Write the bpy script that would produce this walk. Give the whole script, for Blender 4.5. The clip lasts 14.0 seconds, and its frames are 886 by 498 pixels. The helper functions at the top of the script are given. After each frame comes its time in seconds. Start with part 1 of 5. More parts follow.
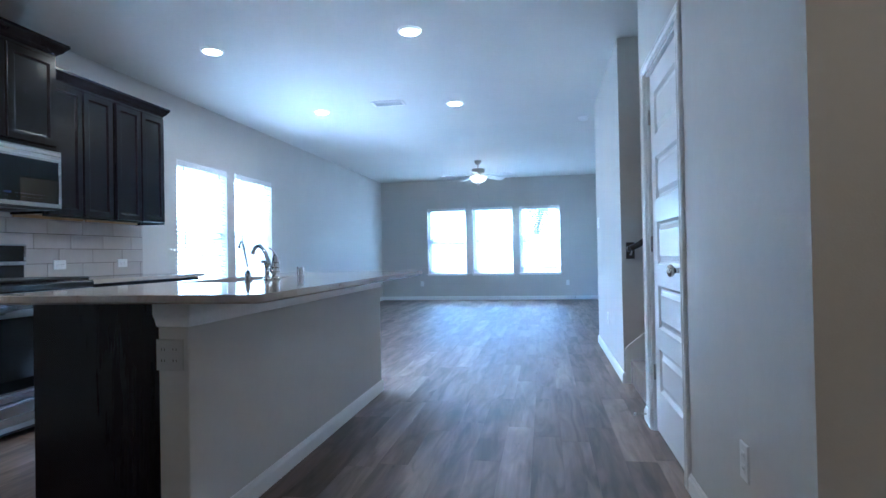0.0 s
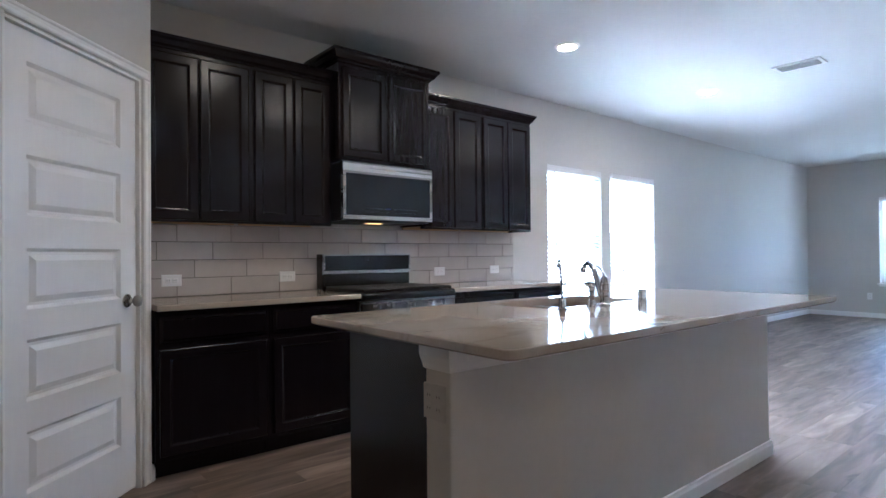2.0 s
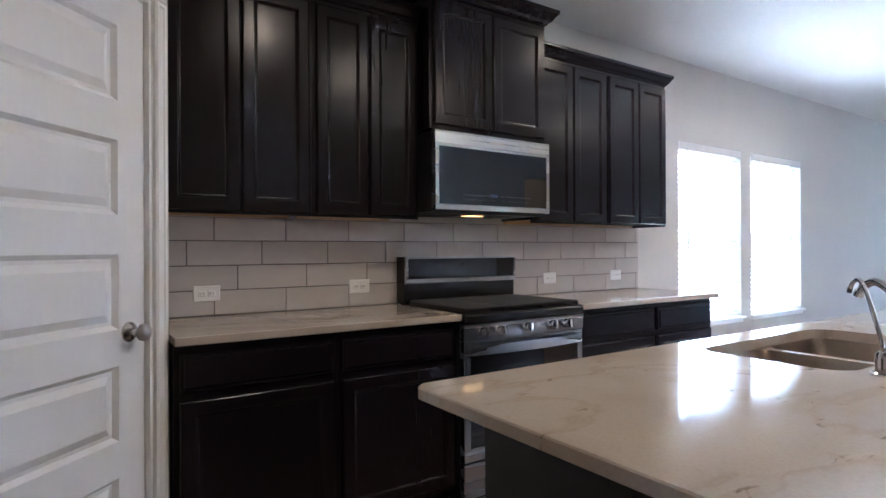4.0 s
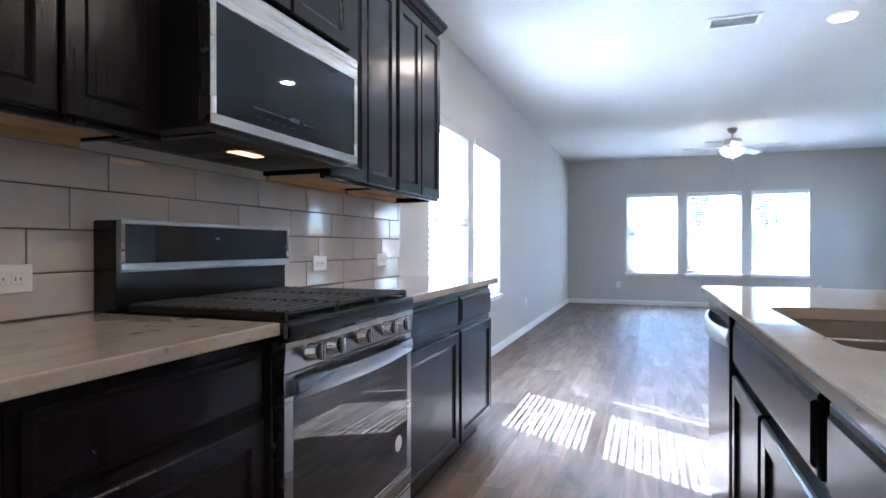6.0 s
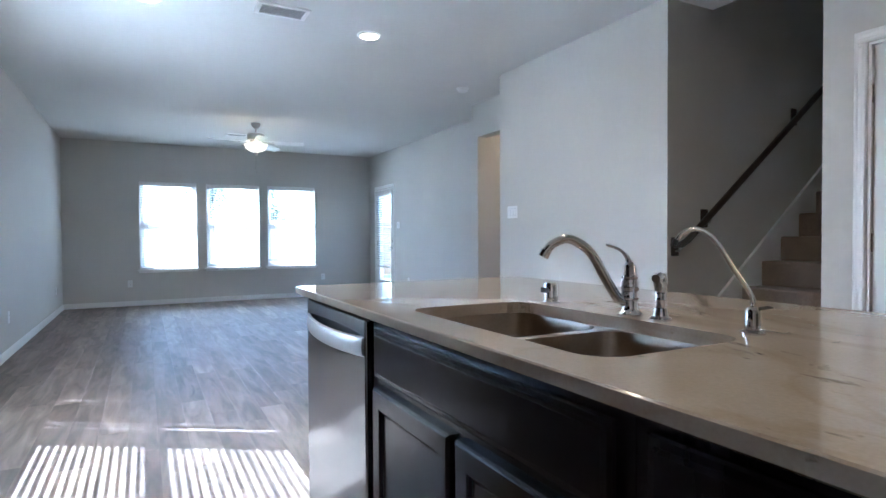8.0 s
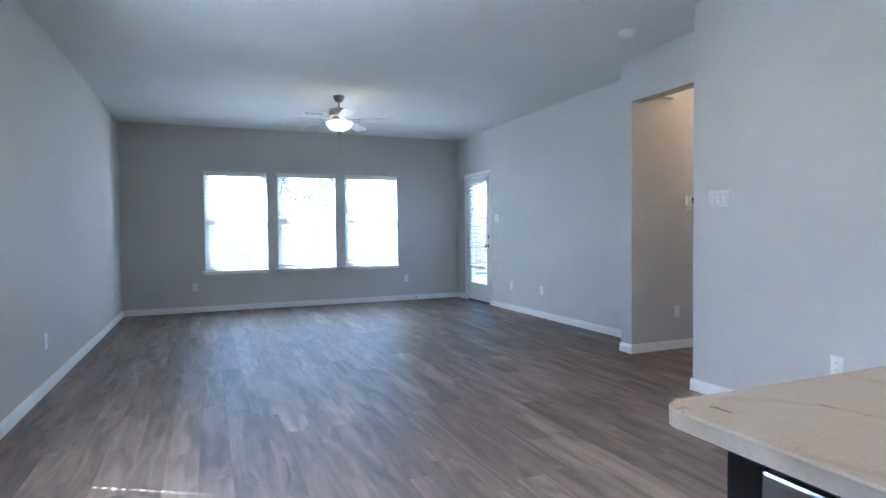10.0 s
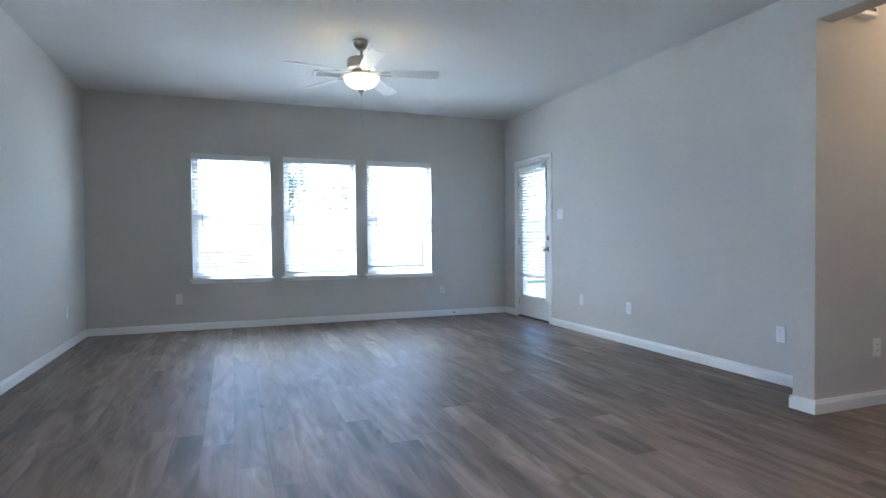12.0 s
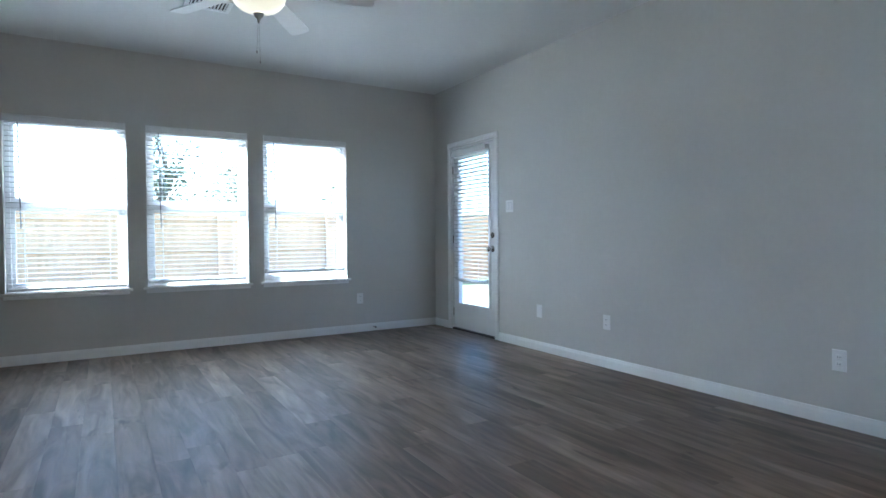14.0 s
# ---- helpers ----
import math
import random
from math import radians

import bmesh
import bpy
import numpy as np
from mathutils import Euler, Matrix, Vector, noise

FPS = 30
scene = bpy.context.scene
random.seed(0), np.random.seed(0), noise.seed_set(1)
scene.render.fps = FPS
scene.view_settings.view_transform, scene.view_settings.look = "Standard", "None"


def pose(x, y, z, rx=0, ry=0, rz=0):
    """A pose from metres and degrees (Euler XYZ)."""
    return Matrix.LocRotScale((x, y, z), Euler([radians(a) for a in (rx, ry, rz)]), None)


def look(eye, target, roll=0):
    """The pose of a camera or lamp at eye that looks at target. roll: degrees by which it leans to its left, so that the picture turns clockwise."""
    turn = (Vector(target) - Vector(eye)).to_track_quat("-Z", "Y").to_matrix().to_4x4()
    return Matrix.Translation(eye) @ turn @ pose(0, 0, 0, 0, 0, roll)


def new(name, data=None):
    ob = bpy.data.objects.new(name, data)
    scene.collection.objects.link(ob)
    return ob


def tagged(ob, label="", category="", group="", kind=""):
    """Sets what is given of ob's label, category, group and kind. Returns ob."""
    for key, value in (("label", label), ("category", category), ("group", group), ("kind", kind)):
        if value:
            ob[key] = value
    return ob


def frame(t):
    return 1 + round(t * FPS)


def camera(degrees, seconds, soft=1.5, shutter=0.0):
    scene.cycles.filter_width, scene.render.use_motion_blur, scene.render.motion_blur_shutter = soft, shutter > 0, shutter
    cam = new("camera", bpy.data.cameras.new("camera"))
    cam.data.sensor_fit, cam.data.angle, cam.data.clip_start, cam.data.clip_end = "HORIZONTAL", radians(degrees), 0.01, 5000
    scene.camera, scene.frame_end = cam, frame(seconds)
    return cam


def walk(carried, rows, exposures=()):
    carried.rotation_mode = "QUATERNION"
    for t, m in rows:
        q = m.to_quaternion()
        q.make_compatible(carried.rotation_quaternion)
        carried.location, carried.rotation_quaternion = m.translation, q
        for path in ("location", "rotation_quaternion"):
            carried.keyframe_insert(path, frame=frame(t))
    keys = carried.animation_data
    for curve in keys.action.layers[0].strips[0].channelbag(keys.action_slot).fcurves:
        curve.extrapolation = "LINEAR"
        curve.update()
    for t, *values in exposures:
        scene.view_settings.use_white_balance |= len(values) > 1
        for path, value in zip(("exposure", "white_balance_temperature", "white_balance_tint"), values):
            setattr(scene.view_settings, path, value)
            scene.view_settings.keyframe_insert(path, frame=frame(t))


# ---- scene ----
cam = camera(76.2, 14.0)
PATH = [
    (0, (0.376, 0.609, 1.043), (0.023, 2.578, 1.062), -1.1),
    (0.5, (0.389, 0.825, 1.064), (-0.370, 2.676, 1.088), -1.1),
    (1, (0.437, 1.006, 1.126), (-0.791, 2.584, 1.156), -0.9),
    (1.5, (0.441, 1.182, 1.134), (-1.020, 2.548, 1.165), -0.6),
    (2, (0.427, 1.328, 1.162), (-1.111, 2.605, 1.182), -0.5),
    (2.5, (0.355, 1.476, 1.172), (-1.273, 2.637, 1.184), -0.5),
    (3, (0.096, 1.535, 1.196), (-1.575, 2.633, 1.199), -0.3),
    (3.2, (-0.037, 1.557, 1.214), (-1.711, 2.652, 1.217), -0.3),
    (5.3, (-1.541, 2.035, 1.186), (-2.989, 3.414, 1.160), 0.2),
    (5.5, (-1.669, 2.050, 1.169), (-2.972, 3.567, 1.138), 0.6),
    (6, (-1.881, 2.100, 1.098), (-2.563, 3.980, 1.089), 0.0),
    (6.5, (-2.038, 2.200, 1.079), (-1.997, 4.200, 1.070), -0.3),
    (7, (-2.187, 2.219, 1.082), (-1.504, 4.098, 1.065), -0.3),
    (7.2, (-2.211, 2.238, 1.099), (-1.303, 4.021, 1.077), -0.2),
    (9.3, (-2.155, 3.654, 1.127), (-1.215, 5.418, 1.069), -0.3),
    (9.5, (-2.184, 3.842, 1.132), (-1.317, 5.643, 1.074), -0.3),
    (10, (-2.227, 4.291, 1.163), (-1.458, 6.137, 1.099), -0.6),
    (10.5, (-2.178, 4.757, 1.097), (-1.465, 6.625, 1.050), -0.4),
    (11, (-2.175, 5.198, 1.099), (-1.487, 7.075, 1.053), -0.4),
    (11.5, (-2.032, 5.638, 1.088), (-1.327, 7.510, 1.042), -0.4),
    (12, (-1.838, 6.097, 1.062), (-1.135, 7.969, 1.025), -0.4),
    (12.5, (-1.849, 6.526, 1.108), (-1.025, 8.347, 1.056), -0.6),
    (13, (-1.733, 6.948, 1.081), (-0.892, 8.763, 1.038), -0.5),
    (13.5, (-1.709, 7.297, 1.080), (-0.805, 9.080, 1.035), -0.5),
    (14, (-1.571, 7.522, 1.044), (-0.538, 9.234, 1.002), -0.4),
]
EXPOSURES = [(0.0, 4.22, 3860, 0), (1.5, 4.4, 4300, 4), (3.0, 4.4, 4550, 8), (5.5, 4.8, 4650, 8), (6.0, 4.5, 4550, 7), (6.5, 4.35, 4580, 6), (7.0, 4.2, 4680, 4), (9.5, 3.74, 4560, 4), (11.0, 3.9, 4850, 6), (12.5, 3.69, 4850, 3), (14.0, 3.32, 4900, 2)]
walk(cam, [(t, look(eye, target, roll)) for t, eye, target, roll in PATH], EXPOSURES)

# ---- light: late-morning sun through the west windows, clear sky ----
SUN_WAY = Vector((1.0, -0.602, -1.027))
world = bpy.data.worlds.new("sky")
scene.world = world
world.use_nodes = True
sky = world.node_tree.nodes.new("ShaderNodeTexSky")
sky.sky_type, sky.sun_disc = "NISHITA", False
sky.sun_elevation, sky.sun_rotation = radians(41.3), radians(301.0)
world.node_tree.nodes["Background"].inputs["Strength"].default_value = 0.15
world.node_tree.links.new(sky.outputs[0], world.node_tree.nodes["Background"].inputs["Color"])
sun_data = bpy.data.lights.new("sun", "SUN")
sun_data.energy, sun_data.angle, sun_data.color = 5.0, radians(0.5), (1.0, 0.95, 0.88)
new("sun", sun_data).matrix_world = look((0, 0, 0), SUN_WAY)


# ---- materials ----
def material(name, color, rough=0.5, metal=0.0, spread=0.06, grain=40.0, bump=0.0, bump_scale=200.0, coat=0.0, stretch=(1, 1, 1), stain=0.0, random=0.0, spec=0.5, rough_vary=0.05):
    """A principled surface: fine grain and broad stains in the colour, fine relief, and roughness that varies a little."""
    m = bpy.data.materials.new(name)
    m.use_nodes = True
    nt = m.node_tree
    n, link = nt.nodes, nt.links.new
    p = n["Principled BSDF"]
    p.inputs["Metallic"].default_value, p.inputs["Coat Weight"].default_value = metal, coat
    p.inputs["Specular IOR Level"].default_value = spec
    tc, mp = n.new("ShaderNodeTexCoord"), n.new("ShaderNodeMapping")
    mp.inputs["Scale"].default_value = stretch
    link(tc.outputs["Object"], mp.inputs["Vector"])

    def cloud(scale, detail):
        x = n.new("ShaderNodeTexNoise")
        x.inputs["Scale"].default_value, x.inputs["Detail"].default_value = scale, detail
        link(mp.outputs[0], x.inputs["Vector"])
        return x.outputs["Fac"]

    fine, broad = cloud(grain, 6), cloud(grain / 30, 3)
    ramp = n.new("ShaderNodeMapRange")
    ramp.inputs["From Min"].default_value, ramp.inputs["From Max"].default_value = 0.3, 0.7
    ramp.inputs["To Min"].default_value, ramp.inputs["To Max"].default_value = 1 - spread, 1 + spread
    link(fine, ramp.inputs["Value"])
    ramp2 = n.new("ShaderNodeMapRange")
    ramp2.inputs["From Min"].default_value, ramp2.inputs["From Max"].default_value = 0.3, 0.7
    ramp2.inputs["To Min"].default_value, ramp2.inputs["To Max"].default_value = 1 - stain, 1 + stain
    link(broad, ramp2.inputs["Value"])
    mul = n.new("ShaderNodeMath")
    mul.operation = "MULTIPLY"
    link(ramp.outputs[0], mul.inputs[0]), link(ramp2.outputs[0], mul.inputs[1])
    value = mul.outputs[0]
    if random:
        info, vary, mul2 = n.new("ShaderNodeObjectInfo"), n.new("ShaderNodeMapRange"), n.new("ShaderNodeMath")
        vary.inputs["To Min"].default_value, vary.inputs["To Max"].default_value = 1 - random, 1 + random
        mul2.operation = "MULTIPLY"
        link(info.outputs["Random"], vary.inputs["Value"])
        link(vary.outputs[0], mul2.inputs[0]), link(value, mul2.inputs[1])
        value = mul2.outputs[0]
    scaled = n.new("ShaderNodeVectorMath")
    scaled.operation = "SCALE"
    scaled.inputs[0].default_value = color
    link(value, scaled.inputs["Scale"])
    link(scaled.outputs[0], p.inputs["Base Color"])
    rr = n.new("ShaderNodeMapRange")
    rr.inputs["To Min"].default_value, rr.inputs["To Max"].default_value = max(0.02, rough - rough_vary), rough + rough_vary
    link(broad, rr.inputs["Value"]), link(rr.outputs[0], p.inputs["Roughness"])
    if bump:
        b = n.new("ShaderNodeBump")
        b.inputs["Strength"].default_value, b.inputs["Distance"].default_value = bump, 0.002
        link(cloud(bump_scale, 3), b.inputs["Height"]), link(b.outputs[0], p.inputs["Normal"])
    return m


def glowing(name, color, strength, base=(0.8, 0.8, 0.78)):
    m = bpy.data.materials.new(name)
    m.use_nodes = True
    p = m.node_tree.nodes["Principled BSDF"]
    p.inputs["Base Color"].default_value = (*base, 1)
    p.inputs["Emission Color"].default_value, p.inputs["Emission Strength"].default_value = (*color, 1), strength
    return m


def glass(name, color=(1, 1, 1)):
    m = bpy.data.materials.new(name)
    m.use_nodes = True
    p = m.node_tree.nodes["Principled BSDF"]
    p.inputs["Base Color"].default_value = (*color, 1)
    p.inputs["Transmission Weight"].default_value, p.inputs["Roughness"].default_value, p.inputs["IOR"].default_value = 1, 0, 1.45
    return m


def plank_material(per_island):
    """Grey-brown vinyl planks: each with its own tone, long grain, dark knots and streaks."""
    m = bpy.data.materials.new("vinyl_plank")
    m.use_nodes = True
    nt = m.node_tree
    n, link = nt.nodes, nt.links.new
    p = n["Principled BSDF"]
    if per_island:
        geo = n.new("ShaderNodeNewGeometry")
        rnd = geo.outputs["Random Per Island"]
    else:
        rnd = n.new("ShaderNodeObjectInfo").outputs["Random"]
    tc, add, shift = n.new("ShaderNodeTexCoord"), n.new("ShaderNodeVectorMath"), n.new("ShaderNodeVectorMath")
    shift.operation, add.operation = "SCALE", "ADD"
    shift.inputs[0].default_value = (17.3, 43.1, 7.7)
    link(rnd, shift.inputs["Scale"])
    link(tc.outputs["Object"], add.inputs[0]), link(shift.outputs[0], add.inputs[1])

    def cloud(scale, stretch, detail, distortion=0.0):
        mp, x = n.new("ShaderNodeMapping"), n.new("ShaderNodeTexNoise")
        mp.inputs["Scale"].default_value = stretch
        x.inputs["Scale"].default_value, x.inputs["Detail"].default_value, x.inputs["Distortion"].default_value = scale, detail, distortion
        link(add.outputs[0], mp.inputs["Vector"]), link(mp.outputs[0], x.inputs["Vector"])
        return x.outputs["Fac"]

    tone = n.new("ShaderNodeValToRGB")
    tone.color_ramp.elements[0].color, tone.color_ramp.elements[1].color = (0.145, 0.108, 0.086, 1), (0.268, 0.208, 0.166, 1)
    for at, c in ((0.3, (0.172, 0.130, 0.104, 1)), (0.6, (0.200, 0.154, 0.124, 1)), (0.8, (0.226, 0.174, 0.139, 1))):
        tone.color_ramp.elements.new(at).color = c
    link(rnd, tone.inputs[0])
    grain, streak, patch = cloud(70, (1, 0.05, 1), 8), cloud(24, (1, 0.07, 1), 5, 0.5), cloud(11, (1, 0.16, 1), 4, 0.9)

    def ranged(v, lo, hi, a, b):
        r = n.new("ShaderNodeMapRange")
        for key, val in (("From Min", lo), ("From Max", hi), ("To Min", a), ("To Max", b)):
            r.inputs[key].default_value = val
        link(v, r.inputs["Value"])
        return r.outputs[0]

    def times(a, b):
        x = n.new("ShaderNodeMath")
        x.operation = "MULTIPLY"
        link(a, x.inputs[0]), link(b, x.inputs[1])
        return x.outputs[0]

    v = times(times(ranged(grain, 0.3, 0.7, 0.91, 1.09), ranged(streak, 0.32, 0.68, 0.88, 1.12)), ranged(patch, 0.34, 0.66, 0.62, 1.38))
    v = times(v, ranged(cloud(9, (1, 0.3, 1), 2, 0.8), 0.68, 0.77, 1.0, 0.5))
    s = n.new("ShaderNodeVectorMath")
    s.operation = "SCALE"
    link(tone.outputs[0], s.inputs[0]), link(v, s.inputs["Scale"])
    link(s.outputs[0], p.inputs["Base Color"])
    link(ranged(grain, 0.2, 0.8, 0.44, 0.58), p.inputs["Roughness"])
    p.inputs["Specular IOR Level"].default_value = 0.62
    b = n.new("ShaderNodeBump")
    b.inputs["Strength"].default_value, b.inputs["Distance"].default_value = 0.25, 0.001
    link(grain, b.inputs["Height"]), link(b.outputs[0], p.inputs["Normal"])
    return m


def quartz_material():
    """Cream stone with cloudy warm patches, fine specks and broken grey-brown veins, polished."""
    m = bpy.data.materials.new("quartz")
    m.use_nodes = True
    nt = m.node_tree
    n, link = nt.nodes, nt.links.new
    p = n["Principled BSDF"]
    tc = n.new("ShaderNodeTexCoord")

    def cloud(scale, detail, distortion=0.0, stretch=(1, 1, 1)):
        mp, x = n.new("ShaderNodeMapping"), n.new("ShaderNodeTexNoise")
        mp.inputs["Scale"].default_value, mp.inputs["Rotation"].default_value = stretch, (0, 0, 0.5)
        x.inputs["Scale"].default_value, x.inputs["Detail"].default_value, x.inputs["Distortion"].default_value = scale, detail, distortion
        link(tc.outputs["Object"], mp.inputs["Vector"]), link(mp.outputs[0], x.inputs["Vector"])
        return x.outputs["Fac"]

    def ramp(v, *stops):
        r = n.new("ShaderNodeValToRGB")
        r.color_ramp.elements[0].position, r.color_ramp.elements[0].color = stops[0]
        r.color_ramp.elements[1].position, r.color_ramp.elements[1].color = stops[-1]
        for at, c in stops[1:-1]:
            r.color_ramp.elements.new(at).color = c
        link(v, r.inputs[0])
        return r.outputs[0]

    def mixed(kind, a, b):
        x = n.new("ShaderNodeMix")
        x.data_type, x.blend_type = "RGBA", kind
        x.inputs["Factor"].default_value = 1
        link(a, x.inputs["A"]), link(b, x.inputs["B"])
        return x.outputs["Result"]

    base = ramp(cloud(3, 4, 0.5), (0.3, (0.425, 0.37, 0.31, 1)), (0.7, (0.505, 0.458, 0.405, 1)))
    speck = ramp(cloud(160, 3), (0.3, (0.92, 0.915, 0.91, 1)), (0.65, (1, 1, 1, 1)))
    one = (1, 1, 1, 1)
    run = cloud(2.6, 7, 1.2, (1, 0.35, 1))
    vein = ramp(run, (0.47, one), (0.5, (0.90, 0.87, 0.83, 1)), (0.53, one))
    beside = ramp(run, (0.472, one), (0.492, (0, 0, 0, 1)), (0.508, (0, 0, 0, 1)), (0.528, one))
    chip = mixed("LIGHTEN", ramp(cloud(38, 3, 0.6, (1, 0.45, 1)), (0.63, one), (0.71, (0.5, 0.48, 0.45, 1))), beside)
    patch = ramp(cloud(9, 5, 1.0, (1, 0.4, 1)), (0.71, one), (0.79, (0.74, 0.72, 0.68, 1)))
    link(mixed("MULTIPLY", mixed("MULTIPLY", mixed("MULTIPLY", base, speck), chip), mixed("MULTIPLY", vein, patch)), p.inputs["Base Color"])
    p.inputs["Roughness"].default_value = 0.07
    return m


WALL = material("wall_paint", (0.60, 0.585, 0.55), 0.75, spread=0.015, grain=30, stain=0.02, bump=0.25, bump_scale=160)
CEIL = material("ceiling_paint", (0.72, 0.72, 0.70), 0.85, spread=0.015, grain=30, stain=0.02, bump=0.35, bump_scale=90)
TRIM = material("white_trim_paint", (0.85, 0.85, 0.84), 0.35, spread=0.015, grain=25, stain=0.015)
DOOR = material("white_door_paint", (0.80, 0.80, 0.80), 0.38, spread=0.012, grain=60, stain=0.015, bump=0.06, bump_scale=300, stretch=(1, 1, 0.1))
VINYL = material("white_vinyl", (0.8, 0.8, 0.8), 0.4, spread=0.01)
SLAT = material("white_blind_slat", (0.81, 0.81, 0.80), 0.17, spread=0.02, grain=20, stretch=(1, 0.1, 1))
ESPRESSO = material("espresso_wood", (0.0085, 0.0066, 0.0090), 0.22, spread=0.10, spec=0.24, grain=60, stretch=(1, 1, 0.06), stain=0.08, rough_vary=0.02)
MAPLE = material("maple_ply", (0.50, 0.33, 0.16), 0.5, spread=0.12, grain=40, stretch=(1, 0.08, 1), stain=0.08)
STEEL = material("brushed_steel", (0.43, 0.44, 0.455), 0.27, 1.0, spread=0.05, grain=300, stretch=(1, 0.01, 1), bump=0.05, bump_scale=300)
# plain stainless; the brown cast paints in the warm reflections of the bowls
SINK_STEEL = material("satin_steel", (0.40, 0.345, 0.29), 0.3, 1.0, spread=0.06, grain=120, stain=0.06)
CHROME = material("chrome", (0.72, 0.72, 0.73), 0.07, 1.0, spread=0.01, rough_vary=0.03)
NICKEL = material("satin_nickel", (0.42, 0.39, 0.36), 0.28, 1.0, spread=0.03)
ENAMEL = material("black_enamel", (0.008, 0.008, 0.009), 0.18, spread=0.05)
BLACK = material("black_plastic", (0.012, 0.012, 0.013), 0.4, spread=0.08)
IRON = material("cast_iron", (0.014, 0.014, 0.014), 0.55, spread=0.2, grain=150, bump=0.3, bump_scale=400)
DARK_GLASS = material("black_glass", (0.005, 0.0065, 0.009), 0.02, spread=0.02, rough_vary=0.0, spec=0.42)
OVEN_GLASS = material("oven_door_glass", (0.006, 0.007, 0.009), 0.015, spread=0.02, rough_vary=0.0, spec=0.85, bump=0.06, bump_scale=7)
MARK = material("pale_print", (0.05, 0.052, 0.06), 0.5)
# clear wand; its dark look against the bright window is put into the grey
WAND = material("backlit_clear_plastic", (0.22, 0.22, 0.23), 0.2, spread=0.02)
BLUE_LED = glowing("blue_display", (0.2, 0.4, 1.0), 0.0015, (0.01, 0.012, 0.02))
TILE = material("grey_glazed_tile", (0.51, 0.478, 0.452), 0.06, spread=0.03, grain=14, stain=0.04, random=0.07, bump=0.12, bump_scale=9, rough_vary=0.02)
GROUT = material("dark_grout", (0.10, 0.095, 0.09), 0.9, spread=0.12, grain=200, bump=0.3)
PLATE = material("white_plastic_plate", (0.84, 0.84, 0.83), 0.35, spread=0.01)
SLOT = material("dark_slot", (0.03, 0.03, 0.03), 0.6)
GREY = material("grey_duct", (0.5, 0.51, 0.53), 0.6)
NICKEL_BRIGHT = material("plain_bright_steel", (0.56, 0.57, 0.59), 0.34, 1.0, spread=0.02)
DOOR_STEEL = material("dull_brushed_steel", (0.28, 0.29, 0.305), 0.17, 1.0, spread=0.03, grain=300, stretch=(1, 0.01, 1), rough_vary=0.02)
brushed = DOOR_STEEL.node_tree.nodes["Principled BSDF"]
brushed.inputs["Anisotropic"].default_value, brushed.inputs["Anisotropic Rotation"].default_value = 0.2, 0.25
PLATE_GREY = material("grey_beige_plastic_plate", (0.50, 0.485, 0.455), 0.4, spread=0.01)
LAMP = glowing("lamp_diffuser", (1.0, 0.67, 0.38), 12.5)
BOWL = glowing("frosted_bowl_lit", (1.0, 0.78, 0.47), 0.10)
BULB = glowing("warm_bulb", (1.0, 0.62, 0.30), 22.0)
HOOD_LAMP = glowing("hood_bulb_lens", (1.0, 0.5, 0.14), 0.2)
BLADE = material("white_fan_blade", (0.80, 0.80, 0.79), 0.4, spread=0.03, grain=30, stretch=(0.1, 1, 1))
CARPET = material("brown_carpet", (0.20, 0.155, 0.12), 0.95, spread=0.3, grain=220, stain=0.1, bump=0.8, bump_scale=500)
RAILWOOD = material("dark_stained_rail", (0.03, 0.02, 0.016), 0.35, spread=0.2, grain=60)
QUARTZ = quartz_material()
PANE = glass("window_glass")
GRASS = material("dry_lawn", (0.11, 0.12, 0.055), 0.95, spread=0.35, grain=30, stain=0.2, bump=0.6, bump_scale=60)
CONCRETE = material("pale_concrete", (0.45, 0.43, 0.40), 0.9, spread=0.08, grain=40, stain=0.06)
CEDAR = material("weathered_fence_wood", (0.46, 0.30, 0.17), 0.8, spread=0.2, grain=40, stretch=(1, 1, 0.1), stain=0.12)
BARK = material("tree_bark", (0.10, 0.08, 0.06), 0.9, spread=0.3, grain=30, bump=0.8, bump_scale=40)
LEAF = material("tree_leaf", (0.07, 0.085, 0.045), 0.6, spread=0.3, grain=10)


# ---- mesh helpers ----
datum = Vector((0, 0, 0))  # where the section being built has its origin


def thing(name, at, label, category, group="", kind=""):
    ob = new(name)
    ob.empty_display_size = 0.05
    ob.location = Vector(at) + datum
    return tagged(ob, label, category, group, kind)


def base_of(ob):
    while ob.parent:
        ob = ob.parent
    return Vector(ob.location) - datum


def finish(name, bm, mat, smooth=False):
    bmesh.ops.recalc_face_normals(bm, faces=bm.faces)
    me = bpy.data.meshes.new(name)
    bm.to_mesh(me)
    bm.free()
    me.materials.append(mat)
    if smooth:
        for f in me.polygons:
            f.use_smooth = True
        me.set_sharp_from_angle(angle=radians(40))
    return me


def part(name, bm, mat, parent, label="", smooth=False):
    """One mesh, drawn in world metres, as a child of a thing or of a part."""
    bmesh.ops.translate(bm, vec=-base_of(parent), verts=bm.verts)
    ob = new(name, finish(name, bm, mat, smooth))
    ob.parent = parent
    return tagged(ob, label)


def single(name, bm, mat, at, label="", category="", group="", kind="", smooth=False):
    """A thing that is one mesh."""
    bmesh.ops.translate(bm, vec=-Vector(at), verts=bm.verts)
    ob = new(name, finish(name, bm, mat, smooth))
    ob.location = Vector(at) + datum
    return tagged(ob, label, category, group, kind)


def structure(name, bm, mat, label, category):
    ob = new(name, finish(name, bm, mat))
    ob.location = datum
    return tagged(ob, label, category, "", "structure")


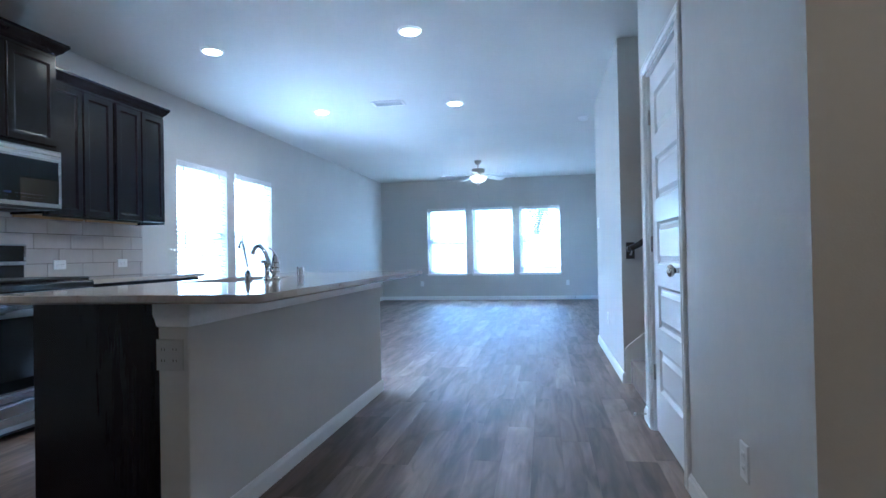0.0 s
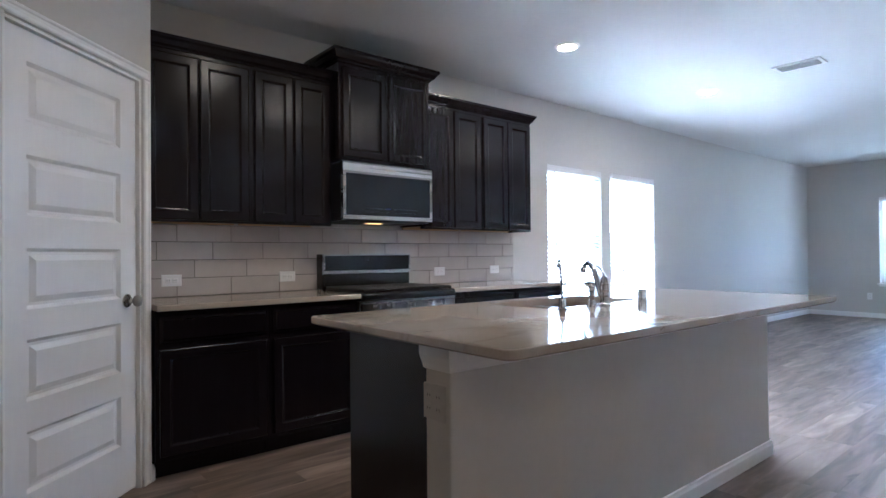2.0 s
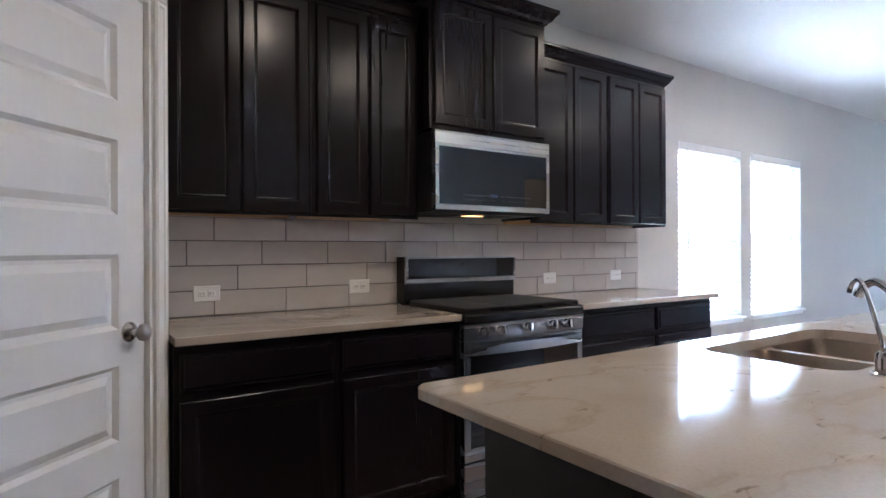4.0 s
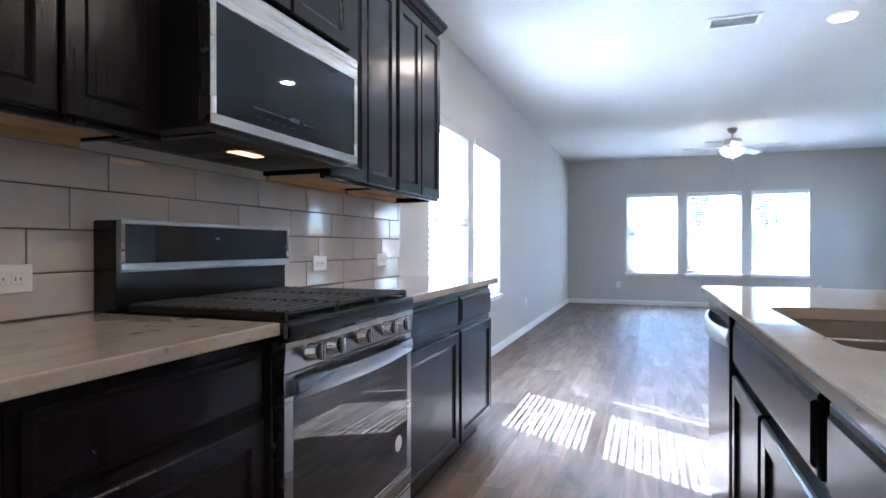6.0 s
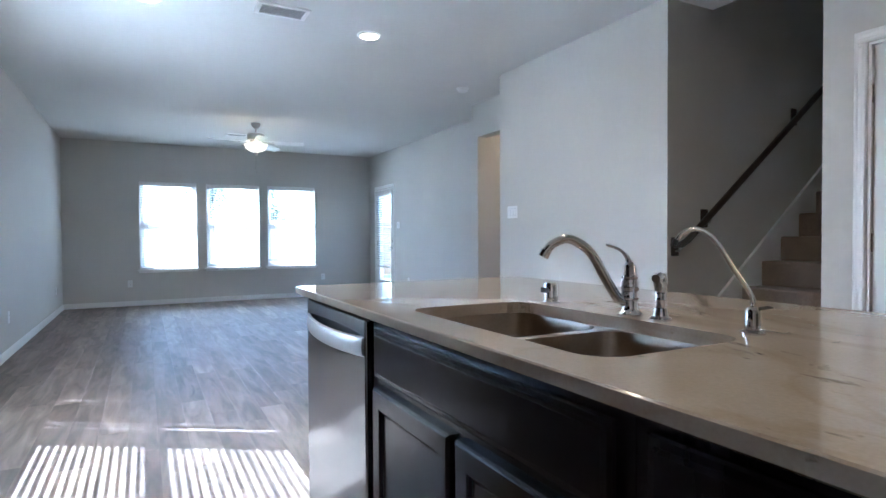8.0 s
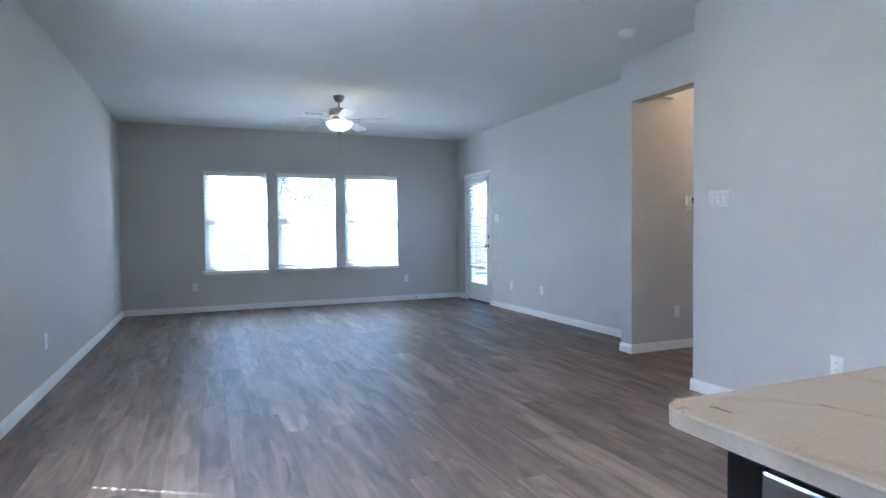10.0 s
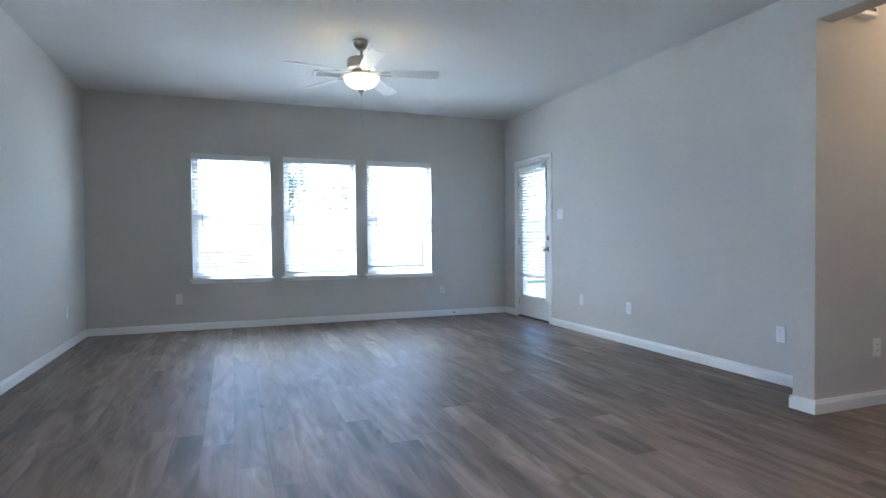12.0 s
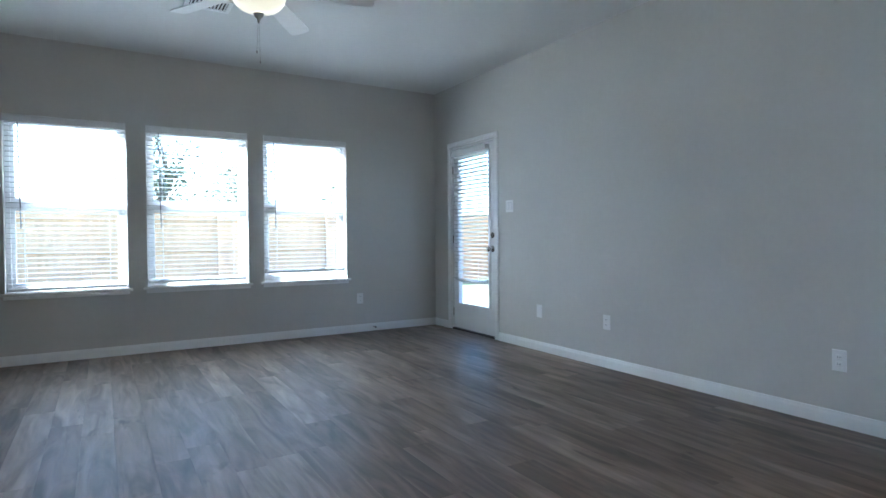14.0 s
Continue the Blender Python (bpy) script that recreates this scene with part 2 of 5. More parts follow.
def box(x0, x1, y0, y1, z0, z1, bevel=0.0, bm=None, segments=2):
    bm = bm or bmesh.new()
    made = bmesh.ops.create_cube(bm, size=1, matrix=Matrix.Translation(((x0 + x1) / 2, (y0 + y1) / 2, (z0 + z1) / 2)) @ Matrix.Diagonal((x1 - x0, y1 - y0, z1 - z0, 1)))
    if bevel:
        edges = list({e for v in made["verts"] for e in v.link_edges})
        bmesh.ops.bevel(bm, geom=edges, offset=bevel, segments=segments, affect="EDGES", profile=0.5)
    return bm


def facing(origin, out):
    """A frame on an upright face: u to the right as one looks at it, v up, w out of it."""
    w = Vector((*out, 0)).normalized()
    u = Vector((0, 0, 1)).cross(w)
    return Matrix(((u.x, 0, w.x, origin[0]), (u.y, 0, w.y, origin[1]), (0, 1, 0, origin[2]), (0, 0, 0, 1)))


def fbox(F, u0, u1, v0, v1, w0, w1, bevel=0.0, bm=None):
    fresh = box(u0, u1, v0, v1, w0, w1, bevel)
    fresh.transform(F)
    if bm is None:
        return fresh
    tmp = bpy.data.meshes.new("tmp")
    fresh.to_mesh(tmp)
    fresh.free()
    bm.from_mesh(tmp)
    bpy.data.meshes.remove(tmp)
    return bm


def ringed(F, u0, u1, v0, v1, rings, back, bm=None):
    """A slab whose front steps inward by rings of (inset, height); its back lies at that height."""
    bm = bm or bmesh.new()
    loops = []
    for inset, w in [(0, back)] + list(rings):
        a, b, c, d = u0 + inset, u1 - inset, v0 + inset, v1 - inset
        loops.append([bm.verts.new(F @ Vector(p)) for p in ((a, c, w), (b, c, w), (b, d, w), (a, d, w))])
    for lo, hi in zip(loops, loops[1:]):
        for i in range(4):
            bm.faces.new((lo[i], lo[(i + 1) % 4], hi[(i + 1) % 4], hi[i]))
    bm.faces.new(loops[-1]), bm.faces.new(loops[0][::-1])
    return bm


def framed(F, u0, u1, v0, v1, left, right, low, high, w0, w1, bm=None):
    """A rectangular frame in one piece, from its outer size and the widths of its four sides."""
    bm = bm or bmesh.new()
    loops = []
    for a, b, c, d, w in ((u0, u1, v0, v1, w0), (u0, u1, v0, v1, w1), (u0 + left, u1 - right, v0 + low, v1 - high, w1), (u0 + left, u1 - right, v0 + low, v1 - high, w0)):
        loops.append([bm.verts.new(F @ Vector(p)) for p in ((a, c, w), (b, c, w), (b, d, w), (a, d, w))])
    for k in range(4):
        lo, hi = loops[k], loops[(k + 1) % 4]
        for i in range(4):
            bm.faces.new((lo[i], lo[(i + 1) % 4], hi[(i + 1) % 4], hi[i]))
    edges = [e for e in bm.edges if all(v in loops[1] or v in loops[2] for v in e.verts) and not any(v in loops[1] for v in e.verts) == any(v in loops[2] for v in e.verts)]
    bmesh.ops.bevel(bm, geom=edges, offset=0.0015, segments=1, affect="EDGES")
    return bm


def lathe(F, profile, segments=28, bm=None):
    """A turned body round F's z axis from (radius, height) pairs."""
    bm = bm or bmesh.new()
    rows = []
    for r, h in profile:
        rows.append([bm.verts.new(F @ Vector((max(r, 1e-4) * math.cos(math.tau * i / segments), max(r, 1e-4) * math.sin(math.tau * i / segments), h))) for i in range(segments)])
    for lo, hi in zip(rows, rows[1:]):
        for i in range(segments):
            bm.faces.new((lo[i], lo[(i + 1) % segments], hi[(i + 1) % segments], hi[i]))
    bm.faces.new(rows[0][::-1]), bm.faces.new(rows[-1])
    return bm


def tube(points, radius, segments=10, bm=None, flat=1.0):
    """A round bar along points; radius may be a list; flat squashes it across."""
    bm = bm or bmesh.new()
    pts = [Vector(p) for p in points]
    radii = radius if isinstance(radius, (list, tuple)) else [radius] * len(pts)
    side, rows = None, []
    for i, p in enumerate(pts):
        d = (pts[min(i + 1, len(pts) - 1)] - pts[max(i - 1, 0)]).normalized()
        if side is None:
            side = d.cross(Vector((0, 0, 1)) if abs(d.z) < 0.9 else Vector((1, 0, 0))).normalized()
        side = (side - d * side.dot(d)).normalized()
        up = side.cross(d)
        rows.append([bm.verts.new(p + radii[i] * (math.cos(math.tau * k / segments) * side + flat * math.sin(math.tau * k / segments) * up)) for k in range(segments)])
    for lo, hi in zip(rows, rows[1:]):
        for k in range(segments):
            bm.faces.new((lo[k], lo[(k + 1) % segments], hi[(k + 1) % segments], hi[k]))
    bm.faces.new(rows[0][::-1]), bm.faces.new(rows[-1])
    return bm


def curve_points(controls, steps=24):
    """A smooth line through controls (Catmull-Rom)."""
    c = [Vector(p) for p in controls]
    c = [2 * c[0] - c[1]] + c + [2 * c[-1] - c[-2]]
    out = []
    for i in range(1, len(c) - 2):
        for k in range(steps // (len(c) - 3)):
            t = k / (steps // (len(c) - 3))
            a, b, d, e = c[i - 1], c[i], c[i + 1], c[i + 2]
            out.append(0.5 * ((2 * b) + (d - a) * t + (2 * a - 5 * b + 4 * d - e) * t * t + (3 * b - a - 3 * d + e) * t ** 3))
    return out + [c[-2]]


def upright(x, y, z):
    return Matrix.Translation((x, y, z))


# ---- the plan ----
WEST, NORTH, EAST, TOP = -3.355, 13.36, 1.843, 2.74
STAIR_W, STAIR_S, STAIR_N = 0.978, 5.275, 7.33
STAIR_0 = 4.275
HALL_N, NIB_W = 8.455, 1.403
WIN_TOP, WIN_BOT = 2.09, 0.60
WEST_WINDOWS = ((5.876, 6.812), (6.985, 7.938))
NORTH_WINDOWS = ((-2.262, -1.372), (-1.217, -0.316), (-0.164, 0.724))
PATIO = (12.155, 12.985)


def wall(name, x0, x1, y0, y1, z0=0.0, z1=TOP + 0.03, along="", openings=(), label="warm grey painted drywall wall"):
    """A wall of boxes round its openings (from, to, bottom, top) along x or y."""
    bm = bmesh.new()
    lo, hi = (x0, x1) if along == "x" else (y0, y1)

    def piece(a, b, c, d):
        if b - a > 1e-4 and d - c > 1e-4:
            box(*((a, b, y0, y1) if along == "x" else (x0, x1, a, b)), c, d, bm=bm)

    at = lo
    for a, b, c, d in openings:
        piece(at, a, z0, z1), piece(a, b, z0, c), piece(a, b, d, z1)
        at = b
    piece(at, hi, z0, z1)
    return structure(name, bm, WALL, label, "wall")


wall("wall_west", WEST - 0.14, WEST, 2.04, NORTH, along="y", openings=[(a, b, WIN_BOT, WIN_TOP) for a, b in WEST_WINDOWS])
wall("wall_north", WEST - 0.14, EAST + 0.14, NORTH, NORTH + 0.14, along="x", openings=[(a, b, WIN_BOT, WIN_TOP) for a, b in NORTH_WINDOWS])
wall("wall_east", EAST, EAST + 0.14, HALL_N + 0.14, NORTH, along="y", openings=[(*PATIO, 0.0, 2.045)])
wall("wall_hall_north", NIB_W, 3.4, HALL_N, HALL_N + 0.14)
wall("wall_hall_header", NIB_W, NIB_W + 0.14, STAIR_N, HALL_N, z0=2.335)
wall("wall_hall_south", STAIR_W + 0.12, 3.4, STAIR_N - 0.12, STAIR_N)
wall("wall_hall_end", 3.4, 3.52, STAIR_N - 0.12, HALL_N + 0.14)
wall("wall_stair_end", STAIR_W, STAIR_W + 0.12, STAIR_S, STAIR_N)
wall("wall_stair_north", STAIR_W + 0.12, 4.6, STAIR_S, STAIR_S + 0.12, z1=5.2)
wall("wall_stair_south", STAIR_W + 0.12, 4.6, STAIR_0 - 0.12, STAIR_0, z1=5.2)
wall("wall_stair_east", 4.6, 4.72, STAIR_0 - 0.12, STAIR_S + 0.12, z1=5.2)
wall("wall_stair_upper", 1.32, 1.44, STAIR_0, STAIR_S, z0=TOP + 0.10, z1=5.2)
CLOSET = (3.25, 4.062)
wall("wall_closet", STAIR_W, STAIR_W + 0.12, 2.03, STAIR_0, along="y", openings=[(*CLOSET, 0.0, 2.065)])
wall("wall_closet_back", 1.9, 2.02, 2.15, STAIR_0 - 0.12)
wall("wall_foyer_north", STAIR_W + 0.12, 2.3, 2.03, 2.15)
wall("wall_foyer_east", 2.3, 2.42, -2.0, 2.15)
wall("wall_south", -0.37, 2.42, -2.12, -2.0)
datum = Vector((0, 0.125, 0))
wall("wall_fridge_side", -0.37, -0.25, -2.125, 1.02)
wall("wall_fridge_back", -1.57, -0.37, 0.16, 0.28)
wall("wall_fridge_west", -1.57, -1.45, 0.28, 1.03)
wall("wall_pantry_front", -1.95, -1.57, 0.91, 1.03)
wall("wall_pantry_corner", WEST - 0.14, -2.815, 1.79, 1.915)

# the slanted pantry wall, with its door opening
DIAG = facing((-2.815, 1.915, 0), (1, 1))  # u runs back towards the kitchen wall, so the wall lies at u from -1.245 to 0
DIAG_W = (-0.895, -0.083)
bm = bmesh.new()
for a, b, c, d in ((-1.245, DIAG_W[0], 0, TOP + 0.03), (DIAG_W[1], 0.0, 0, TOP + 0.03), (*DIAG_W, 2.065, TOP + 0.03)):
    fbox(DIAG, a, b, c, d, -0.12, 0.0, bm=bm)
structure("wall_pantry_slant", bm, WALL, "warm grey painted drywall wall set at a slant", "wall")
bm = box(WEST - 0.14, WEST - 0.02, 0.2, 1.79, 0, TOP + 0.03)
box(WEST - 0.02, -1.57, 0.16, 0.28, 0, TOP + 0.03, bm=bm)
structure("wall_pantry_inside", bm, WALL, "plain drywall inside the pantry", "wall")
datum = Vector((0, 0, 0))

bm = box(WEST - 0.14, 4.72, -2.12, 4.22, TOP, TOP + 0.12)
box(WEST - 0.14, 4.72, 5.33, NORTH + 0.14, TOP, TOP + 0.12, bm=bm)
box(WEST - 0.14, 1.44, 4.22, 5.33, TOP, TOP + 0.12, bm=bm)
structure("ceiling", bm, CEIL, "white lightly textured drywall ceiling", "ceiling")
structure("ceiling_stairwell", box(1.30, 4.72, STAIR_0 - 0.12, STAIR_S + 0.12, 5.2, 5.3), CEIL, "white ceiling over the stairwell", "ceiling")
floor = structure("floor", box(WEST - 0.14, 4.72, -2.12, NORTH + 0.14, -0.15, -0.005), GROUT, "floor of grey-brown wood-look vinyl planks", "floor")


# ---- baseboards ----
def baseboard(F, u0, u1):
    bm = bmesh.new()
    rows = [[bm.verts.new(F @ Vector((u, v, w))) for v, w in ((0, 0), (0, 0.014), (0.060, 0.014), (0.071, 0.009), (0.081, 0.007), (0.084, 0.0))] for u in (u0, u1)]
    for i in range(5):
        bm.faces.new((rows[0][i], rows[0][i + 1], rows[1][i + 1], rows[1][i]))
    bm.faces.new(rows[0]), bm.faces.new(rows[1][::-1])
    structure("baseboard", bm, TRIM, "white painted moulded baseboard along the wall", "baseboard")


baseboard(facing((WEST, 0, 0), (1, 0)), 5.365, NORTH)
baseboard(facing((0, NORTH, 0), (0, -1)), WEST + 0.014, EAST - 0.014)
baseboard(facing((EAST, 0, 0), (-1, 0)), -12.09, -HALL_N - 0.14)
baseboard(facing((EAST, 0, 0), (-1, 0)), -NORTH, -13.05)
baseboard(facing((NIB_W, 0, 0), (-1, 0)), -HALL_N - 0.14, -HALL_N + 0.014)
baseboard(facing((0, HALL_N, 0), (0, -1)), NIB_W, 3.4)
baseboard(facing((0, HALL_N + 0.14, 0), (0, 1)), -EAST, -NIB_W + 0.014)
baseboard(facing((STAIR_W, 0, 0), (-1, 0)), -STAIR_N - 0.014, -STAIR_S + 0.014)
baseboard(facing((0, STAIR_N, 0), (0, 1)), -3.4, -STAIR_W)
baseboard(facing((0, STAIR_S, 0), (0, -1)), STAIR_W, STAIR_W + 0.09)
baseboard(facing((STAIR_W, 0, 0), (-1, 0)), -CLOSET[0] + 0.062, -2.016)
baseboard(facing((STAIR_W, 0, 0), (-1, 0)), -STAIR_0, -CLOSET[1] - 0.062)
baseboard(facing((0, 2.03, 0), (0, -1)), STAIR_W, 2.3)
datum = Vector((0, 0.125, 0))
baseboard(DIAG, -0.018, 0.008)
baseboard(DIAG, -1.245, -0.962)
datum = Vector((0, 0, 0))


# ---- windows and blinds ----
def slat_mesh(length, tilt, depth=0.05, slots=()):
    """One gently crowned slat along its own x; tilt lowers the room-side edge; slots are the cord holes along it."""
    bm = bmesh.new()
    across = (-0.5, -0.2, 0.2, 0.5) if slots else (-0.5, -0.25, 0.0, 0.25, 0.5)
    along = [-length / 2] + [x + d for x in slots for d in (-0.007, 0.007)] + [length / 2]
    grid = []
    for s in across:
        crown = 0.0025 * (1 - (2 * s) ** 2)
        w, v = s * depth * math.cos(tilt) + crown * math.sin(tilt), -s * depth * math.sin(tilt) + crown * math.cos(tilt)
        grid.append([(bm.verts.new((x, v, w)), bm.verts.new((x, v - 0.0028, w))) for x in along])
    rows, columns = len(across) - 1, len(along) - 1
    solid = {(i, j) for i in range(rows) for j in range(columns) if not (slots and i == 1 and j % 2)}
    for i, j in sorted(solid):
        ring = (grid[i][j], grid[i][j + 1], grid[i + 1][j + 1], grid[i + 1][j])
        bm.faces.new([c[0] for c in ring]), bm.faces.new([c[1] for c in reversed(ring)])
        for k, beside in enumerate(((i - 1, j), (i, j + 1), (i + 1, j), (i, j - 1))):
            if beside not in solid:
                a, b = ring[k], ring[(k + 1) % 4]
                bm.faces.new((b[0], a[0], a[1], b[1]))
    return finish("slat", bm, SLAT, True)


def blind(F, u0, u1, bottom, top, w, tilt, label, drop=0.0, wand=True, pitch=0.0425, depth=0.05, cords=()):
    """A faux-wood blind hung at depth w of F; drop raises its bottom rail and bunches the lowest slats."""
    at = F @ Vector(((u0 + u1) / 2, top, w))
    t = thing("window_blind", at, label, "blind", "horizontal blinds")
    part("headrail", fbox(F, u0 + 0.006, u1 - 0.006, top - 0.045, top - 0.004, w - 0.026, w + 0.022), VINYL, t)
    part("valance", ringed(F, u0 - 0.004, u1 + 0.004, top - 0.072, top - 0.001, ((0, w + 0.034), (0.006, w + 0.04), (0.012, w + 0.04), (0.016, w + 0.037)), w + 0.026), SLAT, t)
    mesh = slat_mesh(u1 - u0 - 0.014, radians(tilt), depth, [u - (u0 + u1) / 2 for u in cords])
    turn = F.to_3x3().to_4x4()
    v, rail = top - 0.0525, bottom + 0.03 + drop
    while v > rail + 0.03:
        s = new("slat", mesh)
        s.parent, s.matrix_basis = t, turn @ Matrix.Translation((0, v - top, 0))
        v -= pitch
    if drop:
        stack = slat_mesh(u1 - u0 - 0.014, 0.0, depth)
        for k in range(max(2, int(drop / pitch) // 2)):
            s = new("slat", stack)
            s.parent, s.matrix_basis = t, turn @ Matrix.Translation((0, rail + 0.018 + 0.006 * k - top, 0.002))
    part("bottom_rail", fbox(F, u0 + 0.008, u1 - 0.008, rail - 0.012, rail + 0.008, w - 0.025, w + 0.025, 0.004), SLAT, t)
    for u in cords or (u0 + 0.13, u1 - 0.13):
        for dw in (-0.0285, 0.0285):
            part("ladder_cord", fbox(F, u - 0.001, u + 0.001, rail, top - 0.05, w + dw - 0.0008, w + dw + 0.0008), SLAT, t)
    if wand:
        part("tilt_wand", tube([F @ Vector((u0 + 0.10, top - 0.07, w + 0.04)), F @ Vector((u0 + 0.112, top - 0.95, w + 0.045))], 0.0045, 8), WAND, t, "slim clear tilt wand, coloured grey as if backlit")
    return t


def window(number, F, u0, u1, tilt, drop, label, slid=0.006, cords=()):
    """A single-hung vinyl window in a drywall opening of wall depth 0.14, with stool, apron and blind."""
    c = F @ Vector(((u0 + u1) / 2, WIN_BOT, 0))
    t = thing("window_%d" % number, c, "white vinyl single-hung window with painted stool", "window", "", "structure")
    d0, d1, mid = -0.135, -0.085, (WIN_BOT + WIN_TOP) / 2
    bm = framed(F, u0, u1, WIN_BOT, WIN_TOP, 0.04, 0.04, 0.045, 0.04, d0, d1)
    part("window_frame", bm, VINYL, t)
    part("meeting_rail", fbox(F, u0 + 0.04, u1 - 0.04, mid - 0.022, mid + 0.022, d0 + 0.008, d1 + 0.006, 0.003), VINYL, t)
    for lo, hi, w in ((WIN_BOT + 0.045, mid - 0.022, -0.105), (mid + 0.022, WIN_TOP - 0.04, -0.12)):
        bm = framed(F, u0 + 0.0405, u1 - 0.0405, lo, hi, 0.03, 0.03, 0.03, 0.03, w - 0.012, w + 0.012)
        sash = part("sash", bm, VINYL, t)
        pane = part("pane", fbox(F, u0 + 0.065, u1 - 0.065, lo + 0.025, hi - 0.025, w - 0.002, w + 0.002), PANE, sash)
        pane.visible_shadow = False
    part("window_sill", fbox(F, u0 - 0.035, u1 + 0.035, WIN_BOT - 0.022, WIN_BOT, 0.0005, 0.032, 0.005), TRIM, t)
    part("sill_ledge", fbox(F, u0 + 0.0005, u1 - 0.0005, WIN_BOT - 0.004, WIN_BOT + 0.004, -0.084, 0.0), TRIM, t)
    part("apron", fbox(F, u0 - 0.012, u1 + 0.012, WIN_BOT - 0.052, WIN_BOT - 0.023, 0.0005, 0.014, 0.003), TRIM, t)
    blind(F, u0 + slid, u1 - 0.006, WIN_BOT, WIN_TOP, -0.035, tilt, label, drop, cords=[u0 + c for c in cords])


WF = facing((WEST, 0, 0), (1, 0))
NF = facing((0, NORTH, 0), (0, -1))
EF = facing((EAST, 0, 0), (-1, 0))
window(1, WF, *WEST_WINDOWS[0], 25.8, 0.0, "white faux-wood blind with slats tilted open to the sun")
window(2, WF, *WEST_WINDOWS[1], 3, 0.0, "white faux-wood blind with slats lying flat", 0.0385, (0.15, 0.69))
window(3, NF, *NORTH_WINDOWS[0], -2, 0.0, "white faux-wood blind, lowered, slats open")
window(4, NF, *NORTH_WINDOWS[1], -2, 0.02, "white faux-wood blind, lowered, slats open")
window(5, NF, *NORTH_WINDOWS[2], -2, 0.07, "white faux-wood blind stopping short of the sill")


# ---- doors ----
def knob(F, u, v, parent, bolt=False):
    K = F @ Matrix.Translation((u, v, 0))
    if bolt:
        part("deadbolt", lathe(K, ((0.03, 0.0), (0.03, 0.006), (0.024, 0.012), (0.012, 0.014), (0.0, 0.014))), NICKEL, parent, "satin nickel deadbolt", True)
    else:
        part("knob", lathe(K, ((0.033, 0.0), (0.033, 0.005), (0.026, 0.011), (0.012, 0.014), (0.011, 0.034), (0.018, 0.04), (0.027, 0.048), (0.029, 0.058), (0.024, 0.067), (0.012, 0.072), (0.0, 0.073))), NICKEL, parent, "satin nickel door knob", True)


def casing(F, u0, u1, top, parent, width=0.06):
    """Stepped casing round an opening, mitred by butting the head over the legs."""
    rings = ((0, 0.012), (0.006, 0.018), (0.014, 0.018), (0.02, 0.014))
    for a, b, lo, hi in ((u0 - width, u0 - 0.004, 0, top + 0.004), (u1 + 0.004, u1 + width, 0, top + 0.004), (u0 - width, u1 + width, top + 0.0045, top + width)):
        part("casing", ringed(F, a, b, lo, hi, rings, 0.0005), TRIM, parent)


def jamb(F, u0, u1, top, parent, depth=0.119):
    for a, b, lo, hi in ((u0 + 0.0005, u0 + 0.012, 0, top - 0.0005), (u1 - 0.012, u1 - 0.0005, 0, top - 0.0005), (u0 + 0.012, u1 - 0.012, top - 0.012, top - 0.0005)):
        part("jamb", fbox(F, a, b, lo, hi, -depth, 0.0), TRIM, parent)


def panel_door(number, F, u0, u1, hinge_left, label):
    """A closed five-panel moulded door with casing, knob and hinges."""
    t = thing("door_%d" % number, F @ Vector(((u0 + u1) / 2, 0, 0)), label, "door", "", "structure")
    casing(F, u0, u1, 2.065, t), jamb(F, u0, u1, 2.065, t)
    a, b, lo, hi, face = u0 + 0.015, u1 - 0.015, 0.012, 2.05, -0.02
    stile, rails, n = 0.115, [0.238, 0.117, 0.117, 0.125, 0.125, 0.120], 5
    tall = (hi - lo - sum(rails)) / n
    bm = fbox(F, a, a + stile, lo, hi, face - 0.035, face)
    fbox(F, b - stile, b, lo, hi, face - 0.035, face, bm=bm)
    v, spans = lo, []
    for k, r in enumerate(rails):
        fbox(F, a + stile, b - stile, v, v + r, face - 0.035, face, bm=bm)
        v += r
        if k < n:
            spans.append((v, v + tall))
            v += tall
    leaf = part("leaf", bm, DOOR, t)
    for c, d in spans:
        part("panel", ringed(F, a + stile, b - stile, c, d, ((0, face), (0.003, face - 0.003), (0.014, face - 0.014), (0.026, face - 0.014), (0.05, face - 0.003)), face - 0.03), DOOR, leaf)
    side = b - 0.07 if hinge_left else a + 0.07
    knob(F @ Matrix.Translation((0, 0, face)), side, 0.948, leaf)
    hu = u0 + 0.012 if hinge_left else u1 - 0.012
    for v in (0.34, 1.08, 1.815):
        part("hinge", lathe(F @ Matrix.Translation((hu, v - 0.045, -0.014)) @ Matrix.Rotation(radians(-90), 4, "X"), ((0.0065, 0.0), (0.0065, 0.09)), 10), NICKEL, t, "satin nickel hinge", True)
    return t


datum = Vector((0, 0.125, 0))
panel_door(1, DIAG, *DIAG_W, True, "closed white five-panel pantry door in white casing")
datum = Vector((0, 0, 0))
panel_door(2, facing((STAIR_W, 0, 0), (-1, 0)), -CLOSET[1], -CLOSET[0], True, "closed white five-panel closet door in white casing")

